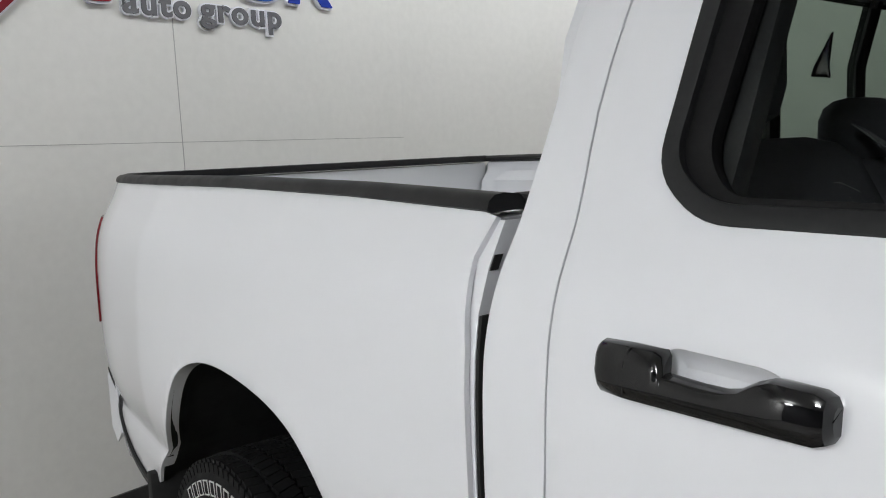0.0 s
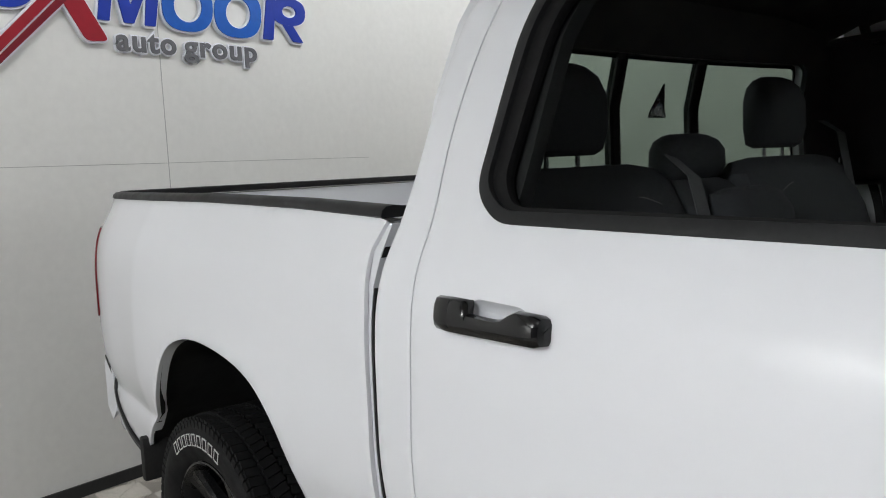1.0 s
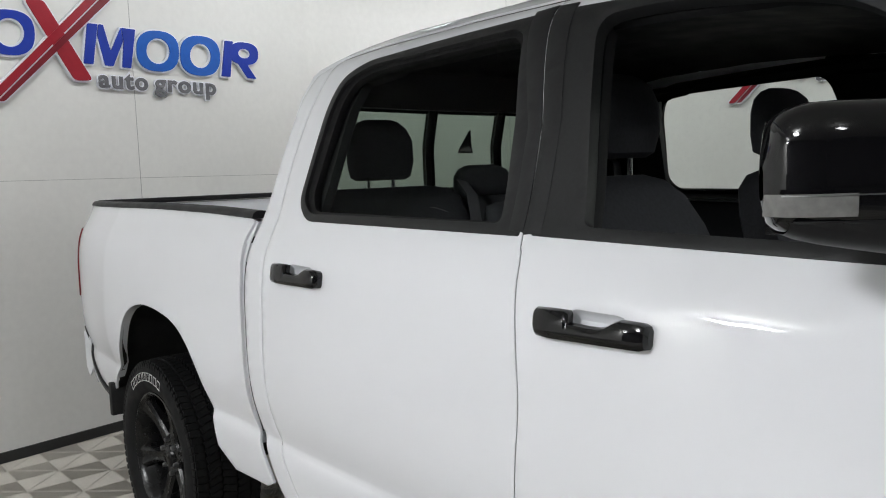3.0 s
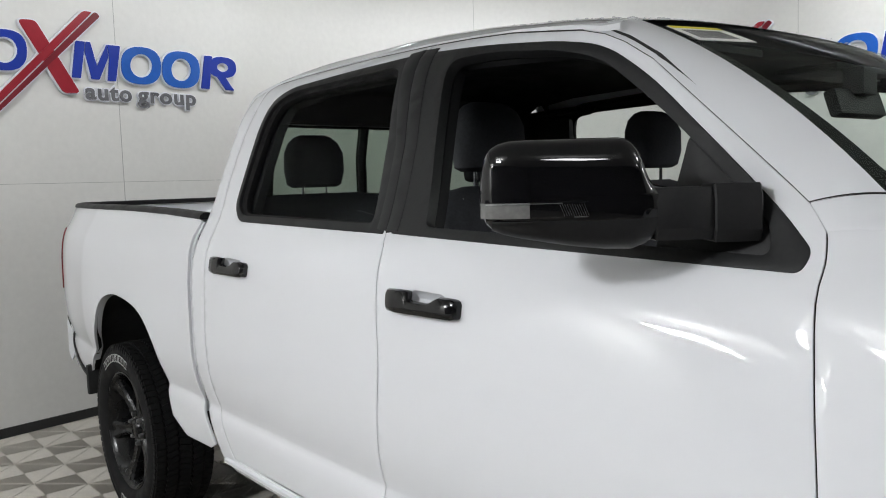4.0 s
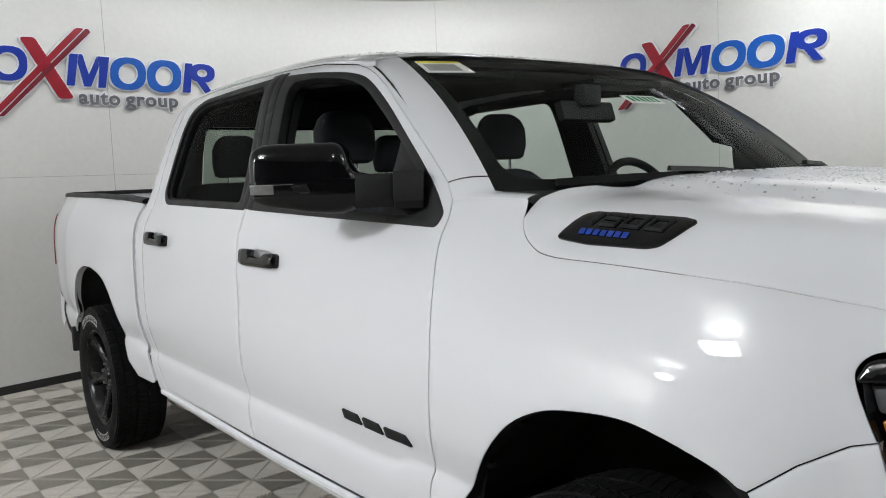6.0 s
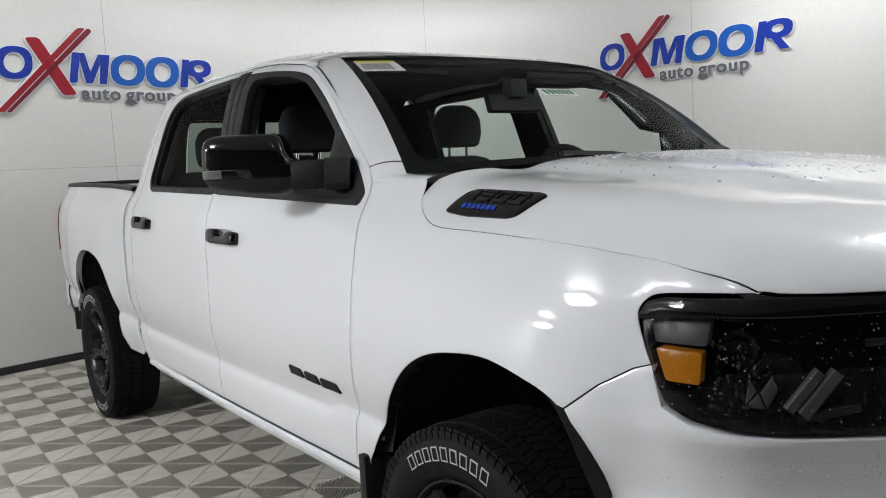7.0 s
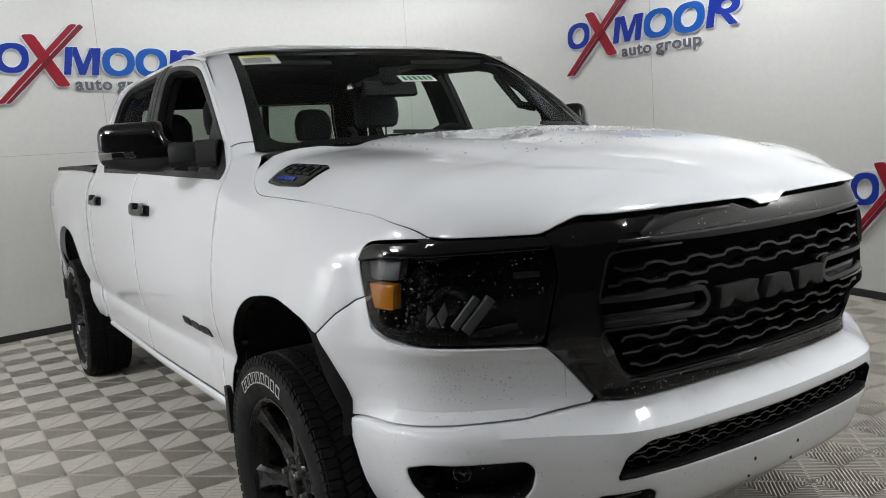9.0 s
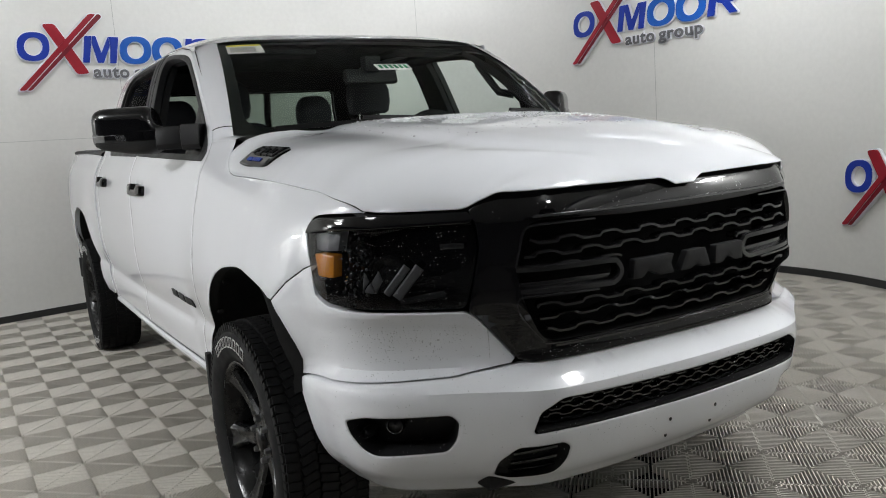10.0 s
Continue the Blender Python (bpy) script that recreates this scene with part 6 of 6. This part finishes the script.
def head_rest(seat, x, y, z0, z1, hw, hd, posts=True):
    bm = bmesh.new()
    h = z1 - z0
    cushion(bm, [((x, y, z0 - .0), hw * .78, hd * .5, .6), ((x, y, z0 + .012), hw * .92, hd * .85, .6), ((x + .004, y, z0 + h * .3), hw, hd, .6), ((x + .004, y, z0 + h * .65), hw * .98, hd, .6), ((x, y, z0 + h * .85), hw * .82, hd * .88, .6), ((x - .004, y, z0 + h * .96), hw * .62, hd * .6, .65), ((x - .004, y, z1), hw * .45, hd * .3, .7)])
    part("head_rest", bm, CLOTH, seat, "black cloth head rest")
    if posts:
        for s in (-1, 1):
            bm = bmesh.new()
            sweep(bm, [(x - .004, y + s * hw * .42, z0 - .09), (x - .002, y + s * hw * .42, z0 + .02)], circle(.0065, 8), up=(1, 0, 0))
            part("post", bm, CHROME, seat, "chrome head rest post")


def front_seat(y):
    seat = empty("front_seat")
    seat.parent = truck
    seat["label"] = "black cloth front seat with head rest"
    bm = bmesh.new()
    cushion(bm, [((-1.62, y, .95), .24, .10, .55), ((-1.66, y, 1.05), .265, .105, .55), ((-1.71, y, 1.2), .265, .10, .55), ((-1.755, y, 1.33), .25, .088, .55), ((-1.785, y, 1.41), .22, .072, .55), ((-1.80, y, 1.452), .17, .05, .6), ((-1.803, y, 1.468), .10, .025, .7)])
    part("backrest", bm, CLOTH, seat)
    bm = bmesh.new()
    cushion(bm, [((-1.38, y, .80), .25, .27, .5), ((-1.38, y, .92), .27, .28, .5), ((-1.38, y, .98), .25, .26, .55)])
    part("seat_base", bm, CLOTH, seat)
    for s in (-1, 1):
        bm = bmesh.new()
        sweep(bm, [(-1.73 - .10 * k / 8 + .085, y + s * (.185 - .03 * (k / 8) ** 3), 1.20 + .235 * k / 8) for k in range(9)], circle(.0018, 5), up=(1, 0, 0))
        part("stitching", bm, STITCH, seat)
    head_rest(seat, -1.80, y, 1.512, 1.722, .130, .062)


front_seat(-.42)
front_seat(.42)
rear = empty("rear_seat")
rear.parent = truck
rear["label"] = "black cloth rear bench seat with stitching"
for y, hw in ((-.46, .31), (.46, .31), (0, .155)):
    bm = bmesh.new()
    t = 1.445 if hw > .2 else 1.40
    cushion(bm, [((-2.61, y, .95), hw * .95, .09, .4), ((-2.65, y, 1.1), hw, .095, .4), ((-2.70, y, 1.3), hw, .085, .4), ((-2.735, y, t - .03), hw * .95, .065, .45), ((-2.745, y, t), hw * .85, .04, .5), ((-2.745, y, t + .012), hw * .6, .015, .6)])
    part("backrest", bm, CLOTH, rear)
    bm = bmesh.new()
    cushion(bm, [((-2.36, y, .84), hw, .25, .45), ((-2.36, y, .96), hw, .26, .45), ((-2.36, y, 1.0), hw * .95, .24, .5)])
    part("seat_base", bm, CLOTH, rear)
for y in (-.465, .465):
    head_rest(rear, -2.775, y, 1.482, 1.688, .125, .055)
    s = -1 if y < 0 else 1
    bm = bmesh.new()
    sweep(bm, [(-2.638 - .055 * k / 10, y + .23 * math.cos(math.pi * (1 - k / 10)) * s, 1.385 - .16 * abs(2 * k / 10 - 1) ** 4) for k in range(11)], circle(.0016, 5), up=(1, 0, 0))
    part("stitching", bm, STITCH, rear)
head_rest(rear, -2.765, 0, 1.405, 1.527, .130, .055, False)
bm = bmesh.new()
cushion(bm, [((-2.57, 0, 1.20), .13, .06, .5), ((-2.585, 0, 1.33), .135, .06, .5), ((-2.60, 0, 1.375), .12, .045, .55), ((-2.60, 0, 1.388), .08, .02, .6)])
part("arm_rest", bm, CLOTH, rear, "folded centre arm rest")
for pts in ([(-2.705, -.155, 1.47), (-2.625, -.18, 1.42), (-2.575, -.205, 1.30), (-2.53, -.23, 1.10)], [(-2.76, .735, 1.56), (-2.70, .735, 1.52), (-2.655, .70, 1.36), (-2.63, .665, 1.235)]):
    bm = bmesh.new()
    sweep(bm, pts, [(-.024, -.0012), (.024, -.0012), (.024, .0012), (-.024, .0012)], up=(.9, 0, .45))
    part("seat_belt", bm, BELT, rear, "grey woven seat belt")
bm = bmesh.new()
box(bm, -2.64, .645, 1.205, -2.622, .685, 1.240, .003)
part("belt_buckle", bm, CHROME, rear)
# grab handles on the screen pillars, inner mirror, visors
both("grab_handle", CABIN, lambda bm: sweep(bm, [(-1.02, -.715, 1.735), (-.985, -.665, 1.700), (-.90, -.665, 1.622), (-.83, -.675, 1.550), (-.785, -.735, 1.530)], circle(.019, 8)), label="black grab handle on the pillar")
bm = bmesh.new()
box(bm, -.90, -.13, 1.610, -.865, .13, 1.680, .012, Matrix.Translation((-.88, 0, 1.645)) @ Matrix.Rotation(radians(-18), 4, "Y") @ Matrix.Translation((.88, 0, -1.645)))
box(bm, -.90, -.04, 1.665, -.845, .04, 1.735, .008)
part("rear_view_mirror", bm, CABIN, truck, "black inner mirror with sensor box")
for s in (-1, 1):
    bm = bmesh.new()
    box(bm, -1.20, s * .40 - .20, 1.765, -1.02, s * .40 + .20, 1.785, .006)
    part("sun_visor", bm, CABIN, truck, "black folded sun visor")


# ---- water drops ----
def drop(bm, p, n, r):
    """A flattened bead on a surface."""
    n = n.normalized()
    a = n.orthogonal().normalized()
    b = n.cross(a)
    rows = []
    for h, w in ((-.12, 1.0), (.30, .84), (.52, .45)):
        rows.append([bm.verts.new(p + n * (h * r) + (a * math.cos(2 * math.pi * i / 6) + b * math.sin(2 * math.pi * i / 6)) * (w * r)) for i in range(6)])
    for c, d in zip(rows, rows[1:]):
        for i in range(6):
            bm.faces.new((c[i], c[(i + 1) % 6], d[(i + 1) % 6], d[i]))
    bm.faces.new(rows[-1])


def drops(surf, count, place, small, large, parent, seed, up=None):
    random.seed(seed)
    bm = bmesh.new()
    e = .004
    for _ in range(count):
        u, v = place()
        p = Vector(surf(u, v))
        n = (Vector(surf(u + e, v)) - p).cross(Vector(surf(u, v + e)) - p)
        if n.dot(up) < 0:
            n = -n
        drop(bm, p, n, random.uniform(small, large) if random.random() < .85 else large * 1.5)
    return tagged(part("dew", bm, WATER, parent, recalc=False), "water beads, half clear, with white for their sparkle", kind="stuff")


def on_bonnet():
    while True:
        x, y = random.uniform(-.28, .55), random.gauss(.05, .24)
        if abs(y) < .52 and x > -.165 - .45 * y * y and random.random() < math.exp(-max(0, x + .05) * 3.2):
            return x, y


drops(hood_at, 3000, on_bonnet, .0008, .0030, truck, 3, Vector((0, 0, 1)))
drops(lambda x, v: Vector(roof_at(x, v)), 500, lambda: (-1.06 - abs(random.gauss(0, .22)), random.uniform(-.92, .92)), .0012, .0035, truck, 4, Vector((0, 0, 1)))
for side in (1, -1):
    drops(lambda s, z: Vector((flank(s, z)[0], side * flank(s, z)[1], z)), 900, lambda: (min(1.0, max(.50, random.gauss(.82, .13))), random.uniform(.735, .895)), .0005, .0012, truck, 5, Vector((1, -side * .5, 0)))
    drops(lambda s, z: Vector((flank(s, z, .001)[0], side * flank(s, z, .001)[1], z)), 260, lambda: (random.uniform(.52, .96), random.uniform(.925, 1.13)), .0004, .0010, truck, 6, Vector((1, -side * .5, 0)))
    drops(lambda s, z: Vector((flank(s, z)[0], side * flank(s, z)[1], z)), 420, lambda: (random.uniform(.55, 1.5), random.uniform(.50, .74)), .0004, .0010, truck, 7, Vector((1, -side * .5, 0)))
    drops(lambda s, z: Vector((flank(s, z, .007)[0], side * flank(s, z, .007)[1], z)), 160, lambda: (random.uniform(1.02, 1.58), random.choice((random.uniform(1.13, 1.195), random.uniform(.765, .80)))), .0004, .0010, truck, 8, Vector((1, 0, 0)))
